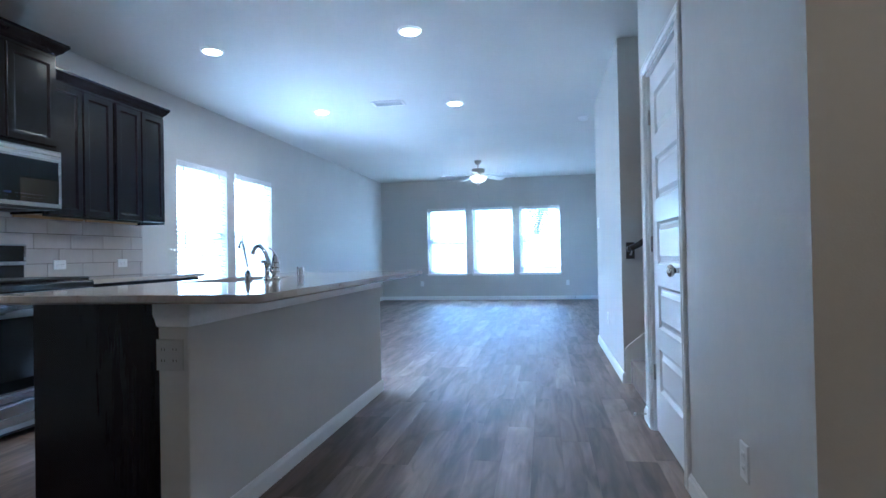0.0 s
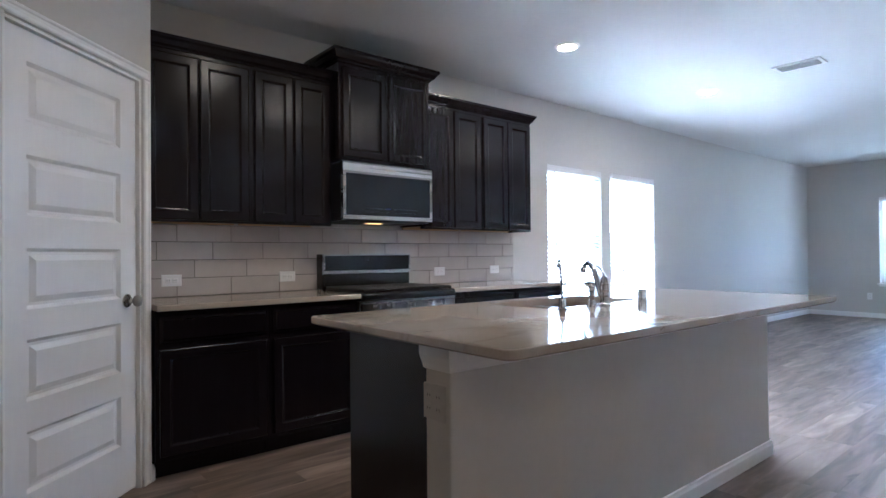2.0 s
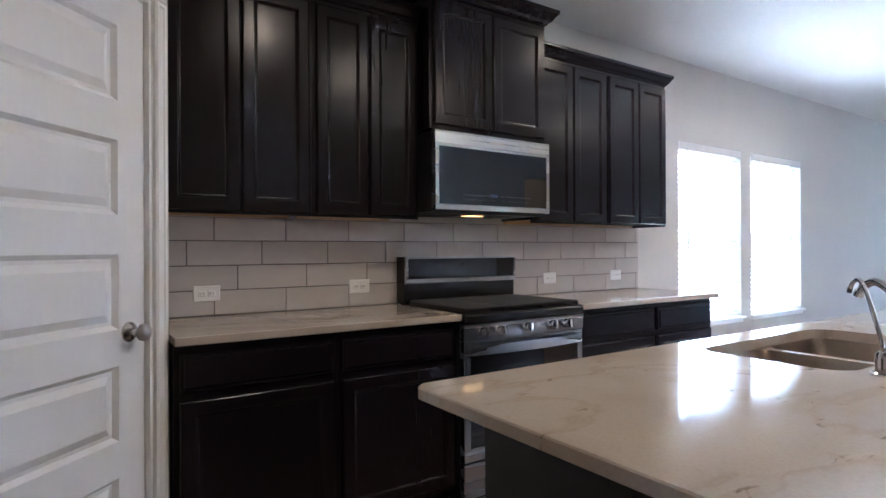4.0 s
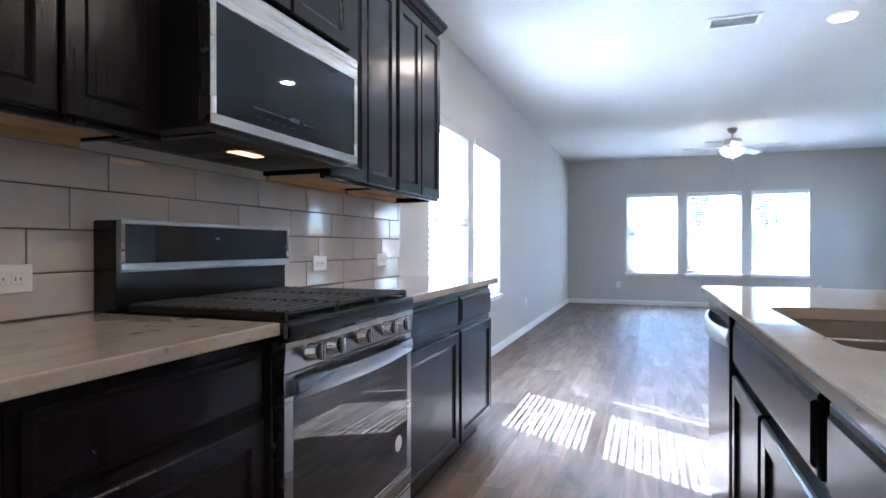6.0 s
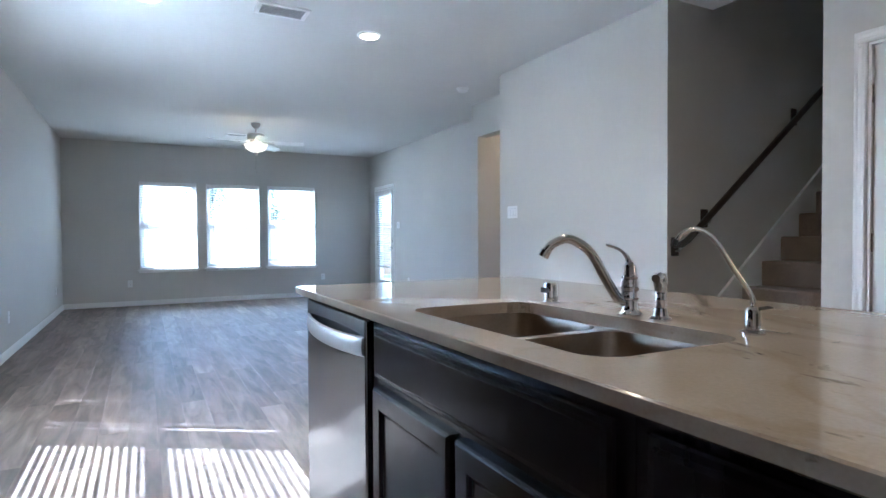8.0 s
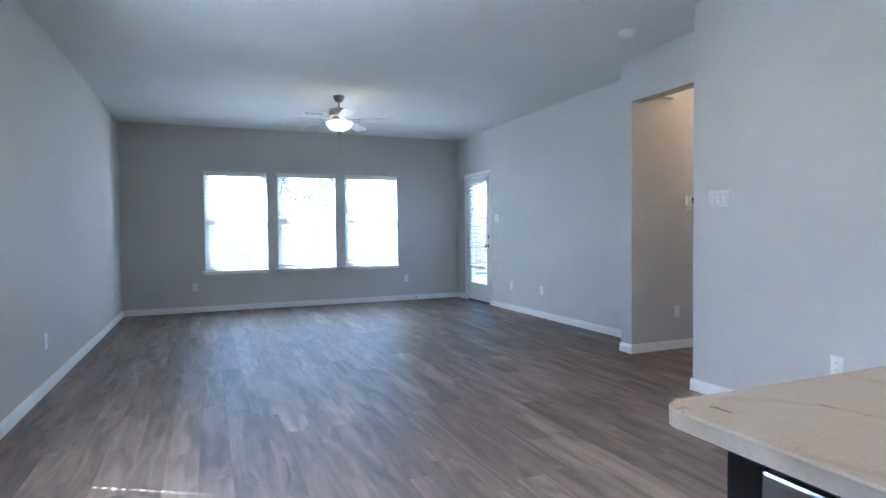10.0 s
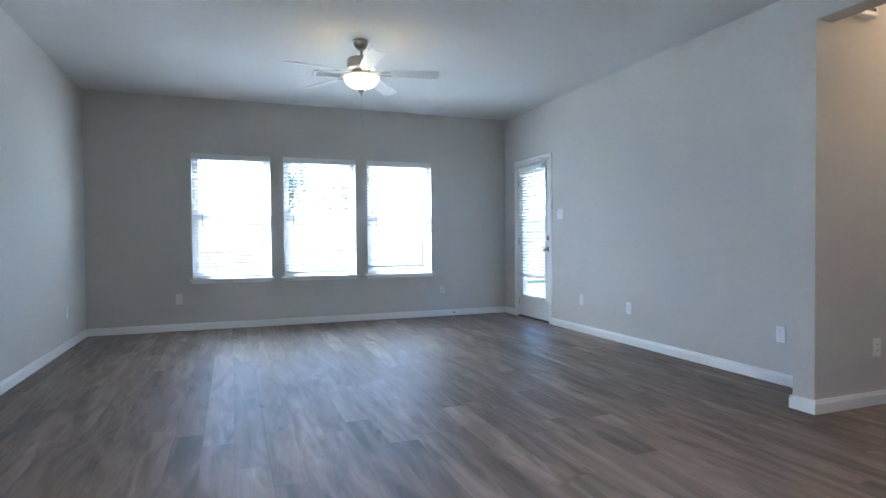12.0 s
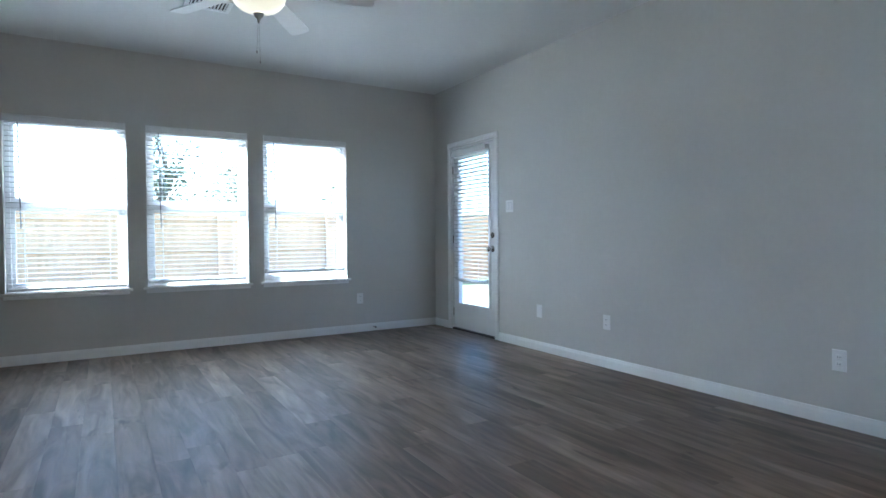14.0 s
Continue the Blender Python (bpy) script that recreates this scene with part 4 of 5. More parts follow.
rows = [[bm.verts.new((x + dx, y, z + dz)) for dx, dz in ((-0.004, -0.023), (0.003, -0.022), (0.006, 0.0), (0.003, 0.022), (-0.004, 0.023), (-0.006, 0.0))] for x, y, z in pts]
for lo, hi in zip(rows, rows[1:]):
    for i in range(6):
        bm.faces.new((lo[i], lo[(i + 1) % 6], hi[(i + 1) % 6], hi[i]))
bm.faces.new(rows[0]), bm.faces.new(rows[-1][::-1])
for y in (hy0 + 0.004, hy1 - 0.024):
    box(fx + 0.0055, fx + 0.018, y, y + 0.012, 0.722, 0.762, bm=bm)
part("oven_handle", bm, STEEL, oven, "bowed stainless handle", True)
part("storage_drawer", fbox(F, y0 + 0.003, y1 - 0.003, 0.055, 0.218, 0, 0.034, 0.004), STEEL, t, "stainless bottom drawer")
for x in (-3.25, -2.80):
    for y in (y0 + 0.05, y1 - 0.05):
        part("foot", lathe(upright(x, y, 0), ((0.016, 0), (0.016, 0.0295)), 12), BLACK, t)
G = facing((-3.262, 0, 0), (1, 0))
guard = part("backguard", box(WEST + 0.004, -3.263, y0 + 0.004, y1 - 0.004, 0.9150, 1.172, 0.004), ENAMEL, t, "black backguard")
bm = framed(G, y0 + 0.006, y1 - 0.006, 1.025, 1.173, 0.014, 0.014, 0.025, 0.012, 0, 0.018)
part("backguard_trim", bm, STEEL, guard, "stainless trim")
part("control_glass", fbox(G, y0 + 0.0205, y1 - 0.0205, 1.0505, 1.1605, 0.0005, 0.014), DARK_GLASS, guard, "black glass clock panel")
part("clock_mark", fbox(G, 3.50, 3.52, 1.12, 1.128, 0.0142, 0.0146), MARK, guard)
for a, b in ((y0 + 0.02, y0 + 0.265), (y0 + 0.268, y1 - 0.268), (y1 - 0.265, y1 - 0.02)):
    bm = bmesh.new()
    x0, x1, n = WEST + 0.12, fx - 0.005, 14
    for y in (a, b - 0.011):
        box(x0, x1, y, y + 0.011, 0.9165, 0.936, 0.002, bm, 1)
    for k in range(n + 1):
        x = x0 + (x1 - x0 - 0.009) * k / n
        box(x, x + 0.009, a + 0.0105, b - 0.0105, 0.927, 0.9395, 0.002, bm, 1)
    ym = (a + b) / 2
    box(x0 + 0.009, x1 - 0.009, ym - 0.005, ym + 0.005, 0.922, 0.935, bm=bm)
    for x in (x0, x1 - 0.012):
        for y in (a, b - 0.012):
            box(x, x + 0.012, y, y + 0.011, 0.9150, 0.927, bm=bm)
    grate = part("grate", bm, IRON, t, "black cast-iron grate")
    for x in (x0 + 0.14, x1 - 0.14):
        part("burner", lathe(upright(x, ym, 0.9148), ((0.045, 0), (0.045, 0.006), (0.034, 0.008), (0.034, 0.012), (0.0, 0.013)), 20), IRON, t, "", True)

# ---- island ----
IX0, IX1, IY0, IY1 = -1.657, -0.552, 2.228, 4.772
KX0, KX1, KY0, KY1 = -1.005, -0.884, 2.315, 4.712
bm = box(KX0, KX1, KY0, KY1, 0.0, 0.8885, 0.006)
structure("wall_island", bm, WALL, "low warm grey drywall wall carrying the island top", "wall")
t = thing("island_capital", (KX1, KY0, 0.80), "white wooden trim block under the island top corner", "trim", "", "structure")
bm = bmesh.new()
prof = ((0.0, 0.800), (0.008, 0.805), (0.011, 0.820), (0.018, 0.836), (0.022, 0.848), (0.022, 0.8882))
rows = [[bm.verts.new(p) for p in ((KX0 - o * 0.2, KY0 + 0.05, h), (KX0 - o * 0.2, KY0 - o - 0.0006, h), (KX1 + o + 0.0006, KY0 - o - 0.0006, h), (KX1 + o + 0.0006, KY1, h), (KX1 - 0.01, KY1, h), (KX1 - 0.01, KY0 + 0.05, h))] for o, h in prof]
for lo, hi in zip(rows, rows[1:]):
    for i in range(6):
        bm.faces.new((lo[i], lo[(i + 1) % 6], hi[(i + 1) % 6], hi[i]))
bm.faces.new(rows[-1]), bm.faces.new(rows[0][::-1])
part("moulding", bm, TRIM, t)
baseboard(facing((KX1, 0, 0), (1, 0)), KY0 - 0.014, KY1 + 0.014)
baseboard(facing((0, KY0, 0), (0, -1)), KX0, KX1)
baseboard(facing((0, KY1, 0), (0, 1)), -KX1, -KX0)
PF = facing((0, KY0, 0), (0, -1))
outlet(PF, -0.957, 0.700, "grey-beige two-gang outlet plate on the island end", 0.108, 0.112, gangs=2, mat=PLATE_GREY)

OF = facing((-1.615, 0, 0), (-1, 0))
OD = KX0 - 0.001 + 1.615
t = base_cabinet(OF, -2.985, -2.42, [("drawer", -2.958, -2.44, 0.728, 0.868), ("door", -2.958, -2.44, 0.125, 0.700)], "espresso wood island cabinet with a drawer over doors", OD)
part("end_panel", box(-1.615, KX0 - 0.001, 2.395, 2.4195, 0.0, 0.8885, 0.001), ESPRESSO, t)
t = thing("base_cabinet", (-1.3, 3.59, 0), "espresso wood sink cabinet with false drawer front and two doors", "cabinet", "base cabinets")
part("side_panel", fbox(OF, -3.965, -3.947, 0.10, 0.8885, -OD, -0.02), ESPRESSO, t)
part("side_panel", fbox(OF, -3.004, -2.986, 0.10, 0.8885, -OD, -0.02), ESPRESSO, t)
part("face_frame", fbox(OF, -3.965, -2.986, 0.10, 0.8885, -0.0199, 0.0), ESPRESSO, t)
part("bottom_panel", fbox(OF, -3.9465, -3.0045, 0.10, 0.118, -OD, -0.0205), ESPRESSO, t)
part("toe_kick", fbox(OF, -3.964, -2.987, 0.0, 0.0995, -OD, -0.075), ESPRESSO, t)
cabinet_fronts(OF, t, [("drawer", -3.93, -3.012, 0.728, 0.868), ("door", -3.93, -3.486, 0.125, 0.700), ("door", -3.456, -3.012, 0.125, 0.700)])
part("end_panel", box(-1.615, KX0 - 0.001, 4.635, 4.69, 0.0, 0.8885, 0.001), ESPRESSO, t)

t = thing("dishwasher", (-1.3, 4.45, 0), "stainless steel dishwasher with bowed pocket handle under the island top", "dishwasher")
part("tub", fbox(OF, -4.632, -3.968, 0.10, 0.887, -OD, -0.012), BLACK, t)
part("toe_panel", fbox(OF, -4.629, -3.971, 0.0, 0.0995, -OD, -0.06), BLACK, t)
part("door_panel", fbox(OF, -4.626, -3.974, 0.105, 0.881, -0.0115, 0.022, 0.005), DOOR_STEEL, t, "brushed stainless door")
pts = [(0.022 + 0.032 * math.sin(math.pi * k / 20) ** 0.7, -4.60 + 0.615 * k / 20, 0.803 - 0.006 * math.sin(math.pi * k / 20)) for k in range(21)]
bm = bmesh.new()
rows = [[bm.verts.new(OF @ Vector((u, v + dv, w + dw))) for dv, dw in ((0.030, -0.006), (0.026, 0.004), (0.0, 0.009), (-0.026, 0.004), (-0.030, -0.004), (0.0, -0.002))] for w, u, v in pts]
for lo, hi in zip(rows, rows[1:]):
    for i in range(6):
        bm.faces.new((lo[i], lo[(i + 1) % 6], hi[(i + 1) % 6], hi[i]))
bm.faces.new(rows[0]), bm.faces.new(rows[-1][::-1])
part("handle", bm, NICKEL_BRIGHT, t, "wide bowed stainless handle", True)


datum = Vector((0, 0.125, 0.007))
# the island top, with rounded corners and the sink cut out
def rounded(x0, x1, y0, y1, r, n=6):
    out = []
    for cx, cy, a0 in ((x1 - r, y1 - r, 0), (x0 + r, y1 - r, 90), (x0 + r, y0 + r, 180), (x1 - r, y0 + r, 270)):
        out += [(cx + r * math.cos(radians(a0 + 90 * k / n)), cy + r * math.sin(radians(a0 + 90 * k / n))) for k in range(n + 1)]
    return out


SX0, SX1, SY0, SY1 = -1.555, -1.172, 3.115, 3.865
outer, inner = rounded(IX0, IX1, IY0, IY1, 0.04), rounded(SX0, SX1, SY0, SY1, 0.07)
bm = bmesh.new()
rims = {}
for key, pts, z in (("ot", rounded(IX0 + 0.003, IX1 - 0.003, IY0 + 0.003, IY1 - 0.003, 0.037), 0.9145), ("om", outer, 0.9115), ("ob", outer, 0.890), ("ou", rounded(IX0 + 0.014, IX1 - 0.014, IY0 + 0.014, IY1 - 0.014, 0.03), 0.882), ("it", inner, 0.9145), ("ib", inner, 0.882)):
    rims[key] = [bm.verts.new((x, y, z)) for x, y in pts]
n = len(outer)
for i in range(n):
    j = (i + 1) % n
    for a, b in (("ot", "it"), ("om", "ot"), ("ob", "om"), ("ou", "ob"), ("ib", "ou"), ("it", "ib")):
        bm.faces.new((rims[a][i], rims[a][j], rims[b][j], rims[b][i]))
single("island_countertop", bm, QUARTZ, ((IX0 + IX1) / 2, (IY0 + IY1) / 2, 0.882), "cream quartz island top with grey-brown veins and rounded corners", "countertop", "worktops")

t = thing("kitchen_sink", ((SX0 + SX1) / 2, (SY0 + SY1) / 2, 0.70), "undermounted stainless double-bowl sink in the island", "sink")
for k, (a, b) in enumerate(((SY0 - 0.006, 3.475), (3.505, SY1 + 0.006))):
    bm = bmesh.new()
    rim = ((SY0 - 0.03, 3.49), (3.49, SY1 + 0.03))[k]
    rows = [[bm.verts.new((x, y, 0.8806)) for x, y in rounded(SX0 - 0.03, SX1 + 0.016, *rim, 0.002)]]
    for inset, z in ((0.0, 0.8805), (0.004, 0.86), (0.012, 0.72), (0.03, 0.69), (0.07, 0.684)):
        rows.append([bm.verts.new((x, y, z)) for x, y in rounded(SX0 - 0.006 + inset, SX1 + 0.006 - inset, a + inset, b - inset, 0.07)])
    for lo, hi in zip(rows, rows[1:]):
        for i in range(len(lo)):
            bm.faces.new((lo[i], lo[(i + 1) % len(lo)], hi[(i + 1) % len(lo)], hi[i]))
    bm.faces.new(rows[-1])
    bowl = part("bowl", bm, SINK_STEEL, t, "", True)
    part("drain", lathe(upright((SX0 + SX1) / 2, (a + b) / 2, 0.6845), ((0.045, 0), (0.045, 0.003), (0.03, 0.001), (0.0, 0.0)), 20), CHROME, bowl, "", True)
part("divider", box(SX0 - 0.004, SX1 + 0.004, 3.477, 3.503, 0.70, 0.876, 0.004), SINK_STEEL, t)

FX0, FY0 = -1.124, 3.468
t = thing("faucet", (FX0, FY0, 0.9145), "polished chrome single-lever kitchen faucet with arched spout", "faucet")
C = upright(FX0, FY0, 0.9147)
part("body", lathe(C, ((0.031, 0), (0.031, 0.004), (0.023, 0.009), (0.019, 0.02), (0.0185, 0.038), (0.021, 0.041), (0.021, 0.046), (0.0195, 0.049), (0.0215, 0.066), (0.0225, 0.080), (0.019, 0.090), (0.0205, 0.094), (0.0205, 0.099), (0.018, 0.103), (0.0165, 0.122), (0.011, 0.132), (0.0, 0.136))), CHROME, t, "", True)
OUT = Vector((-math.cos(radians(27)), math.sin(radians(27)), 0))  # the way the spout points


def off(root, way, pairs):
    """Points at (distance along way, height) from a root on the island top."""
    return [Vector(root) + d * way + Vector((0, 0, h)) for d, h in pairs]


ROOT = (FX0, FY0, 0.915)
part("spout", tube(curve_points(off(ROOT, OUT, ((0.008, 0.030), (0.033, 0.046), (0.064, 0.098), (0.100, 0.158), (0.151, 0.190), (0.190, 0.180), (0.210, 0.160))), 36), [0.0128 - 0.002 * k / 36 for k in range(37)], 14), CHROME, t, "", True)
part("aerator", tube(off(ROOT, OUT, ((0.2093, 0.162), (0.2175, 0.147))), 0.0138, 14), CHROME, t, "", True)
part("lever", tube(curve_points(off(ROOT, OUT, ((0, 0.118), (0.006, 0.142), (0.027, 0.164), (0.060, 0.176))), 15), [0.011, 0.0105, 0.010, 0.009, 0.008, 0.007, 0.0065, 0.006, 0.0055, 0.005, 0.005, 0.005, 0.005, 0.005, 0.005, 0.0035], 10, None, 0.8), CHROME, t, "chrome lever", True)
t = thing("side_sprayer", (-1.126, 3.372, 0.9145), "chrome side sprayer standing in its holder", "sprayer")
part("holder", lathe(upright(-1.126, 3.372, 0.9147), ((0.026, 0), (0.026, 0.004), (0.018, 0.010), (0.015, 0.028), (0.0, 0.028))), CHROME, t, "", True)
part("wand", lathe(upright(-1.126, 3.372, 0.943), ((0.010, 0), (0.0105, 0.016), (0.0135, 0.02), (0.0115, 0.026), (0.014, 0.05), (0.0165, 0.062), (0.016, 0.072), (0.012, 0.080), (0.0, 0.083))), CHROME, t, "", True)
part("spray_head", tube([(-1.127, 3.371, 1.004), (-1.137, 3.367, 1.016), (-1.155, 3.360, 1.013)], [0.0115, 0.012, 0.010], 12), CHROME, t, "", True)
t = thing("filter_tap", (-1.118, 3.15, 0.9145), "slim chrome filtered-water tap with gooseneck spout", "faucet")
part("base", lathe(upright(-1.118, 3.15, 0.9147), ((0.024, 0), (0.024, 0.004), (0.0145, 0.008), (0.0145, 0.046), (0.009, 0.054), (0.0, 0.056))), CHROME, t, "", True)
TAP_OUT = Vector((-math.cos(radians(45)), math.sin(radians(45)), 0))
ROOT = (-1.118, 3.15, 0.915)
part("spout", tube(curve_points(off(ROOT, TAP_OUT, ((0, 0.05), (0.002, 0.075), (0.032, 0.125), (0.070, 0.188), (0.101, 0.210), (0.130, 0.203), (0.143, 0.186))), 30), 0.0050, 10), CHROME, t, "", True)
part("nozzle", tube(off(ROOT, TAP_OUT, ((0.1425, 0.189), (0.147, 0.177))), 0.006, 10), BLACK, t, "black nozzle")
part("lever", tube([(-1.112, 3.145, 0.964), (-1.099, 3.13, 0.968), (-1.094, 3.124, 0.968)], [0.006, 0.006, 0.003], 8, None, 0.6), BLACK, t, "black lever")
t = thing("air_gap", (-1.119, 3.783, 0.9145), "small chrome dishwasher air gap cap on the island", "air gap")
part("cap", lathe(upright(-1.119, 3.783, 0.9147), ((0.026, 0), (0.026, 0.004), (0.0215, 0.006), (0.0215, 0.054), (0.019, 0.060), (0.0, 0.061))), CHROME, t, "", True)
part("slot", box(-1.142, -1.1395, 3.779, 3.803, 0.945, 0.960), SLOT, t)

datum = Vector((0, 0.125, 0))
# ---- kitchen wall outlets ----
KF = facing((WEST + 0.0095, 0, 0), (1, 0))
for u, v in ((2.145, 1.016), (2.905, 1.018), (4.293, 1.018), (4.958, 1.02)):
    outlet(KF, u, v, "white duplex outlet on the tiled backsplash", turned=True)

# ---- refrigerator beside the passage, of which only the handles come into view ----
t = thing("refrigerator", (-0.88, 0.67, 0), "black two-door top-freezer refrigerator with bowed black handles", "refrigerator")
part("cabinet", box(-1.29, -0.47, 0.34, 1.0, 0.02, 1.72, 0.006), BLACK, t)
for z0, z1, name in ((0.05, 1.105, "fresh_food_door"), (1.117, 1.72, "freezer_door")):
    part(name, box(-1.29, -0.47, 1.003, 1.06, z0, z1, 0.008), BLACK, t, "black door")
for lo, hi, flip in ((1.125, 1.62, 1), (0.50, 1.102, -1)):
    pts = []
    for k in range(25):
        s = k / 24
        z = lo + (hi - lo) * s if flip > 0 else hi - (hi - lo) * s
        pts.append((-0.515, 1.059 + 0.085 * min(1, s / 0.02) * (1 - s) ** 0.45 if s < 1 else 1.059, z))
    pts = [(-0.515, 1.059, pts[0][2])] + [(-0.515, 1.143, pts[0][2])] + pts[1:]
    bm = bmesh.new()
    rows = [[bm.verts.new((x + dx, y + dy, z)) for dx, dy in ((-0.014, -0.012), (0.014, -0.012), (0.014, 0.006), (-0.014, 0.006))] for x, y, z in pts[1:]]
    for a, b in zip(rows, rows[1:]):
        for i in range(4):
            bm.faces.new((a[i], a[(i + 1) % 4], b[(i + 1) % 4], b[i]))
    bm.faces.new(rows[0]), bm.faces.new(rows[-1][::-1])
    zz = pts[0][2]
    box(-0.529, -0.501, 1.0602, 1.1315, min(zz, zz + flip * 0.022), max(zz, zz + flip * 0.022), bm=bm)
    part("door_handle", bm, BLACK, t, "bowed black handle")
for x in (-1.24, -0.52):
    for y in (0.39, 0.94):
        part("foot", lathe(upright(x, y, 0), ((0.02, 0), (0.02, 0.0195)), 12), BLACK, t)

# ---- stairs ----
datum = Vector((0, 0, 0))
t = thing("staircase", (0.99, 4.77, 0), "carpeted brown staircase rising between walls", "stairs", "", "structure")
N_STEPS, RUN, RISE, FIRST = 14, 0.238, 0.185, 1.05
for k in range(N_STEPS):
    x = FIRST + RUN * k
    part("step", box(x - 0.022, 4.59 if k == N_STEPS - 1 else x + RUN + 0.02, STAIR_0 + 0.0235, STAIR_S - 0.0235, RISE * (k + 1) - 0.19 if k else 0, RISE * (k + 1) - (0.0008 if k else 0), 0.014), CARPET, t)
for y0, y1 in ((STAIR_0 + 0.0005, STAIR_0 + 0.023), (STAIR_S - 0.023, STAIR_S - 0.0005)):
    bm = bmesh.new()
    slope = RISE / RUN
    x0, x1 = FIRST - 0.06, 4.4
    pts = ((x0, 0.0), (x0, 0.27), (x0 + 0.03, 0.305), (x1, 0.305 + (x1 - x0 - 0.03) * slope), (x1, 0.0))
    rows = [[bm.verts.new((x, y, z)) for x, z in pts] for y in (y0, y1)]
    for i in range(5):
        bm.faces.new((rows[0][i], rows[0][(i + 1) % 5], rows[1][(i + 1) % 5], rows[1][i]))
    bm.faces.new(rows[0]), bm.faces.new(rows[1][::-1])
    part("skirt_board", bm, TRIM, t, "white skirt board")
t = thing("handrail", (1.6, 5.22, 1.5), "dark stained wooden handrail on the stair wall", "handrail")
rail = [(1.035, 5.205, 1.06), (1.10, 5.205, 1.09), (1.347, 5.205, 1.275), (2.42, 5.205, 2.09), (4.2, 5.205, 3.44)]
part("rail", tube(rail, 0.024, 12), RAILWOOD, t, "", True)
part("rail_return", tube([(1.035, 5.205, 1.06), (1.03, 5.225, 1.058), (1.03, 5.274, 1.058)], 0.022, 12), RAILWOOD, t, "", True)
for x, z in ((1.045, 1.045), (1.347, 1.243), (2.415, 2.065), (3.4, 2.81)):
    b = part("rosette", box(x - 0.033, x + 0.033, 5.26, 5.2745, z - 0.065, z + 0.065, 0.004), RAILWOOD, t, "dark wooden wall block")
    part("bracket", tube([(x, 5.261, z - 0.03), (x, 5.225, z - 0.03), (x, 5.207, z - 0.005)], 0.007, 8), NICKEL, b)

# ---- small things ----
t = thing("door_stop", (1.02, NORTH, 0.05), "small dark spring door stop on the baseboard", "door stop")
part("rod", tube([(1.02, NORTH - 0.0145, 0.05), (1.02, NORTH - 0.075, 0.05)], 0.005, 8), NICKEL, t)
part("tip", tube([(1.02, NORTH - 0.0752, 0.05), (1.02, NORTH - 0.088, 0.05)], 0.008, 8), BLACK, t, "dark rubber tip")
t = thing("door_stop", (STAIR_W, 4.19, 0.055), "small spring door stop beside the closet door", "door stop")
part("rod", tube([(STAIR_W - 0.0145, 4.19, 0.055), (STAIR_W - 0.075, 4.19, 0.055)], 0.005, 8), NICKEL, t)
part("tip", tube([(STAIR_W - 0.0752, 4.19, 0.055), (STAIR_W - 0.088, 4.19, 0.055)], 0.008, 8), PLATE, t)

# ---- outside ----
bm = bmesh.new()
bm.faces.new([bm.verts.new(p) for p in ((-900, -900, -0.16), (900, -900, -0.16), (900, 900, -0.16), (-900, 900, -0.16))])
structure("ground", bm, GRASS, "dry lawn round the house", "ground")
structure("pavement", box(EAST + 0.16, EAST + 4.5, 10.2, NORTH + 1.2, -0.155, -0.03), CONCRETE, "pale concrete patio", "patio")


def fence(x0, y0, x1, y1):
    """A board fence 1.85 m high with posts and rails."""
    length = math.hypot(x1 - x0, y1 - y0)
    A = Matrix.Translation((x0, y0, -0.16)) @ Matrix.Rotation(math.atan2(y1 - y0, x1 - x0), 4, "Z")
    t = thing("fence", ((x0 + x1) / 2, (y0 + y1) / 2, -0.16), "weathered cedar board fence round the yard", "fence", "yard fences")
    bm = bmesh.new()
    n = int(length / 0.145)
    for k in range(n):
        box(k * 0.145, k * 0.145 + 0.1435, -0.01, 0.01, 0.03, 1.83 + 0.012 * random.random(), bm=bm)
    bm.transform(A)
    tagged(part("boards", bm, CEDAR, t), kind="stuff")
    for z in (0.3, 0.95, 1.6):
        bm = box(0, length, -0.05, -0.0105, z, z + 0.09)
        bm.transform(A)
        part("rail", bm, CEDAR, t)
    for k in range(int(length / 2.4) + 1):
        bm = box(k * 2.4 - 0.045, k * 2.4 + 0.045, -0.14, -0.0505, 0.0, 1.88)
        bm.transform(A)
        part("post", bm, CEDAR, t)


fence(-9.0, 20.5, 9.0, 20.5)
fence(-8.0, 0.0, -8.0, 20.4)
fence(9.2, 20.4, 9.2, 2.0)


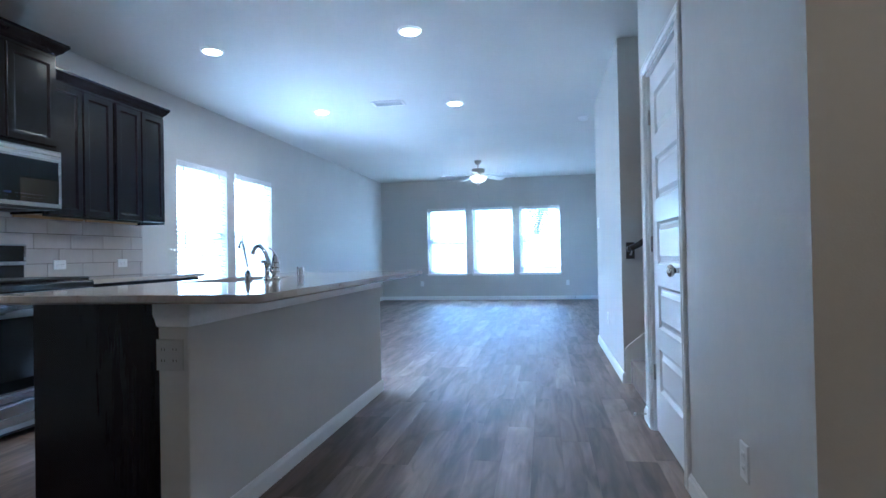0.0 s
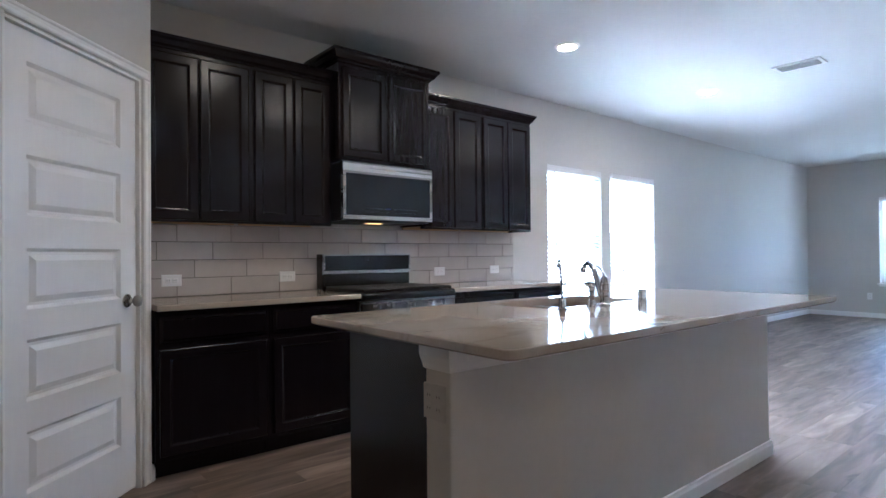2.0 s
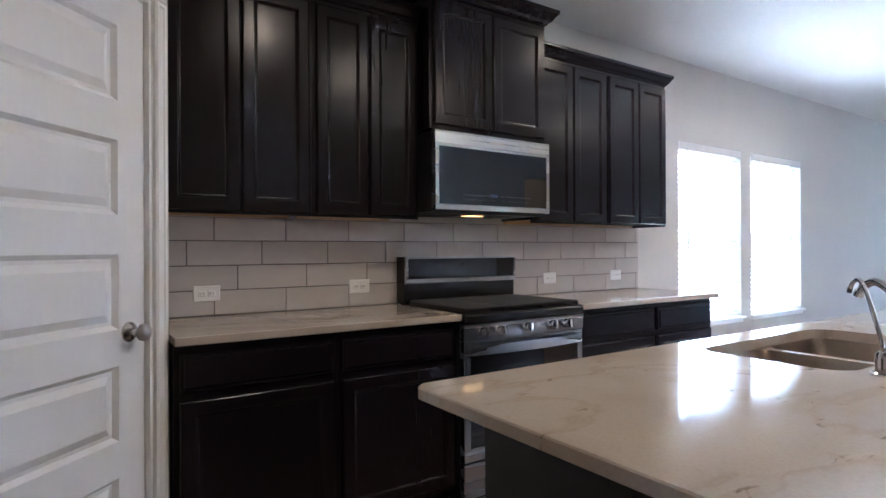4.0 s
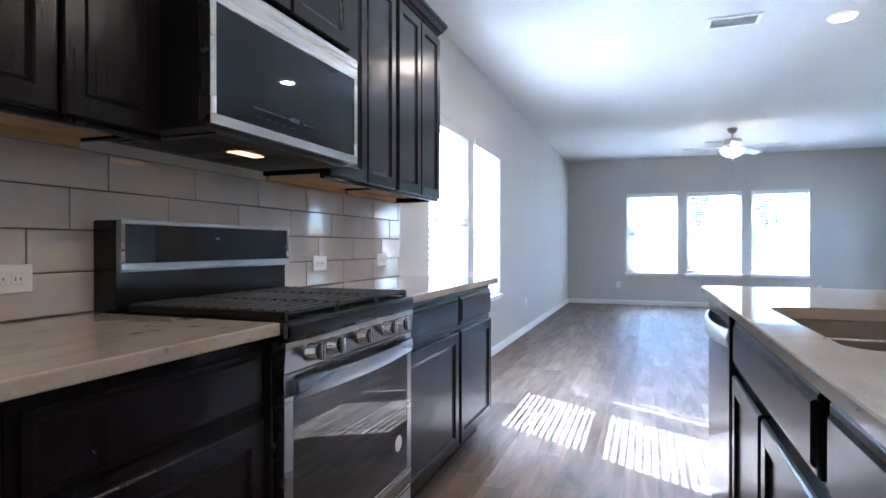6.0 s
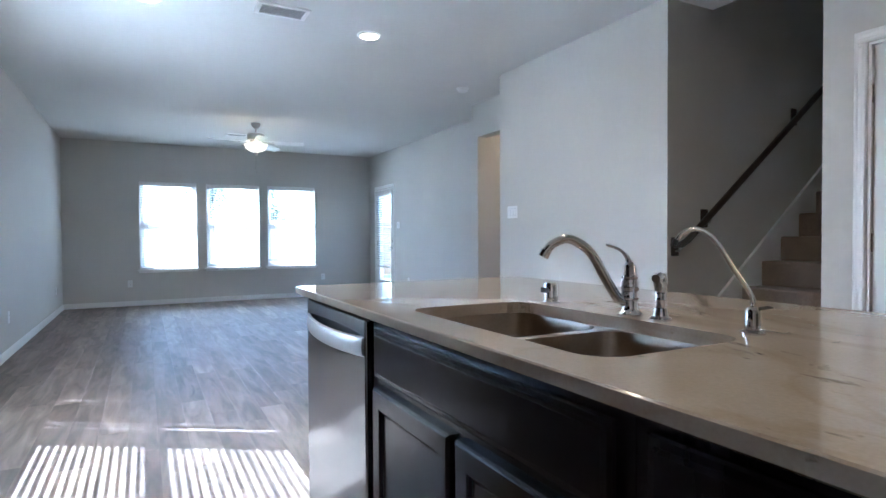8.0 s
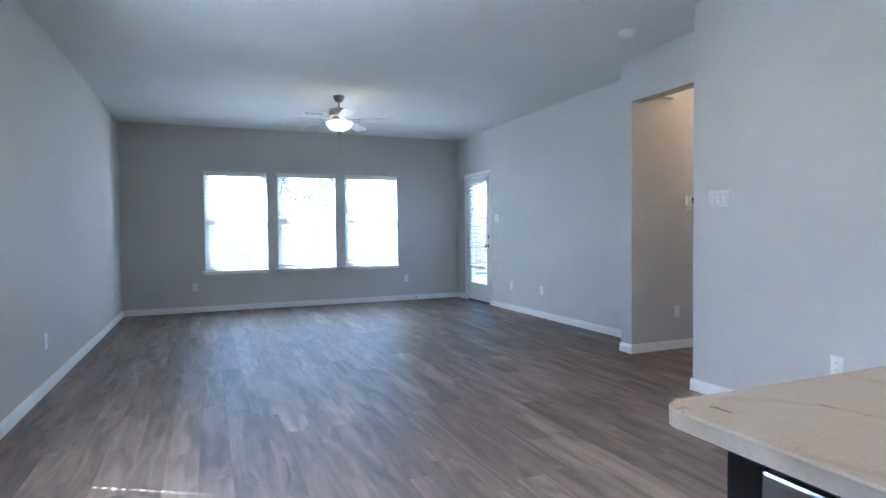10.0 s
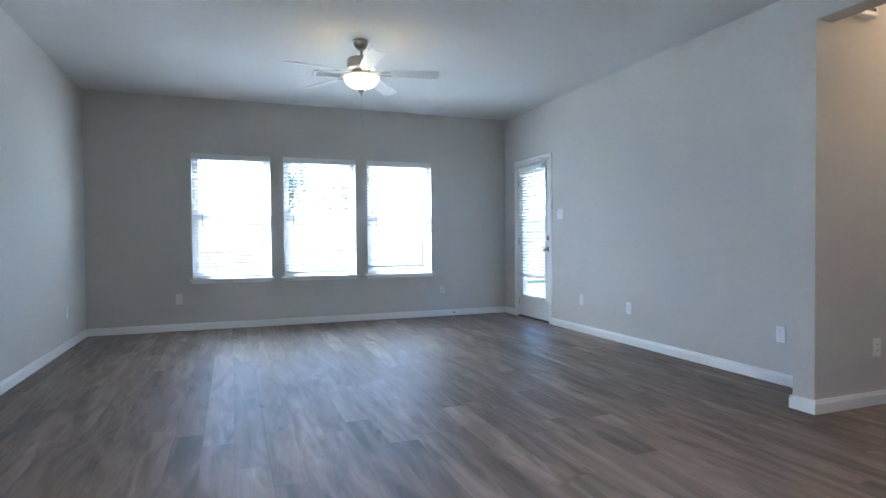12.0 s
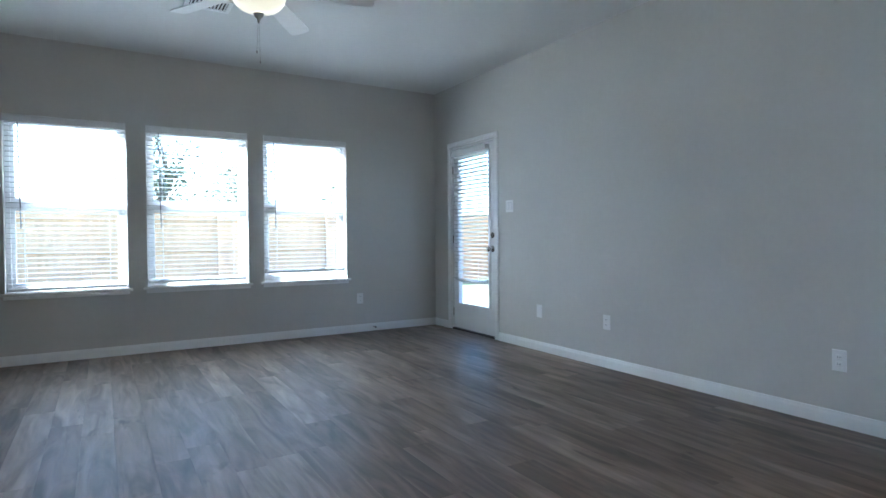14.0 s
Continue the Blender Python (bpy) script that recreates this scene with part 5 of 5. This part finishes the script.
def tree(x, y, tall, spread, seed):
    rng = random.Random(seed)
    t = thing("tree", (x, y, -0.16), "leafy garden tree beyond the fence", "tree", "trees beyond the fence")
    bm, tips = bmesh.new(), []
    trunk = [(x + 0.05 * k * rng.uniform(-1, 1), y + 0.05 * k * rng.uniform(-1, 1), -0.16 + tall * 0.62 * k / 5) for k in range(6)]
    tube(trunk, [0.16 - 0.02 * k for k in range(6)], 10, bm)
    for k in range(14):
        a, s = rng.uniform(0, math.tau), Vector(trunk[2 + k % 4])
        e = s + Vector((math.cos(a) * spread * rng.uniform(0.4, 0.9), math.sin(a) * spread * rng.uniform(0.4, 0.9), tall * rng.uniform(0.12, 0.36)))
        m = s.lerp(e, 0.5) + Vector((0, 0, 0.12 * tall * rng.random()))
        tube([s, m, e], [0.055, 0.035, 0.012], 6, bm)
        tips += [m, e, m.lerp(e, 0.5)]
    part("trunk", bm, BARK, t)
    bm = bmesh.new()
    for k in range(1700):
        c = rng.choice(tips) + Vector((rng.gauss(0, 0.32), rng.gauss(0, 0.32), rng.gauss(0, 0.26)))
        u = Vector((rng.gauss(0, 1), rng.gauss(0, 1), rng.gauss(0, 0.6))).normalized()
        w = u.cross(Vector((rng.gauss(0, 1), rng.gauss(0, 1), rng.gauss(0, 1)))).normalized()
        r = rng.uniform(0.05, 0.1)
        bm.faces.new([bm.verts.new(c + q) for q in (u * r, w * r * 0.5, -u * r, -w * r * 0.5)])
    part("crown", bm, LEAF, t)


tree(0.1, 27.5, 4.9, 1.1, 3)
tree(2.6, 28.6, 4.4, 1.5, 4)
tree(6.2, 27.2, 5.0, 1.6, 5)

# ---- backsplash tiles ----
datum = Vector((0, 0.125, 0))
bm = box(WEST + 0.0005, WEST + 0.004, 1.914, 5.222, 0.914, 1.366)
back = structure("backsplash", bm, GROUT, "glazed grey tile backsplash in third-offset bond with dark joints", "backsplash")
TW, TH, GAP = 0.331, 0.1105, 0.0035
tile_meshes = {}
for row in range(4):
    z = 0.9165 + (TH + GAP) * row
    h = min(TH, 1.364 - z)
    y = 2.514 - 3 * (TW + GAP) + (0.0, 0.104, 0.217)[row % 3]
    while y < 5.22:
        a, b = max(y, 1.916), min(y + TW, 5.221)
        y += TW + GAP
        if b - a < 0.01:
            continue
        key = (round(b - a, 4), round(h, 4))
        if key not in tile_meshes:
            tile_meshes[key] = finish("tile", ringed(facing((0, 0, 0), (1, 0)), -key[0] / 2, key[0] / 2, 0, key[1], ((0, 0.0035), (0.0012, 0.0048), (0.003, 0.0052)), 0.0), TILE)
        s = new("tile", tile_meshes[key])
        s.parent, s.location = back, (WEST + 0.0041, (a + b) / 2, z)

# ---- floor planks ----
datum = Vector((0, 0, 0))
PW, PL = 0.152, 1.22
PLANK, PLANK_REST = plank_material(False), plank_material(True)
shapes = {}


def plank_mesh(w, l):
    key = (round(w, 3), round(l, 3))
    if key not in shapes:
        shapes[key] = finish("plank", ringed(Matrix.Identity(4), -w / 2 + 0.0003, w / 2 - 0.0003, -l / 2 + 0.0003, l / 2 - 0.0003, ((0, -0.0004), (0.0007, 0.0)), -0.0045), PLANK)
    return shapes[key]


rest = bmesh.new()
col, x = 0, WEST + 0.001
order = random.Random(11)
while x < 4.6:
    w = min(PW, 4.6 - x)
    y = -2.0 - order.random() * PL
    while y < NORTH:
        a, b = max(y, -2.0), min(y + PL, NORTH - 0.001)
        y += PL
        if b - a < 0.05:
            continue
        if x < EAST - 0.1 and b > 3.2 and not (IX0 < x < -1.1 and b < 4.8 and a > 2.2):
            p = new("plank", plank_mesh(w, b - a))
            p.parent, p.location = floor, (x + w / 2, (a + b) / 2, 0)
        else:
            ringed(Matrix.Translation((x + w / 2, (a + b) / 2, 0)), -w / 2 + 0.0003, w / 2 - 0.0003, -(b - a) / 2 + 0.0003, (b - a) / 2 - 0.0003, ((0, -0.0004), (0.0007, 0.0)), -0.0045, rest)
    x += PW
me = finish("planks", rest, PLANK_REST)
ob = new("planks", me)
ob.parent = floor
tagged(ob, kind="stuff")
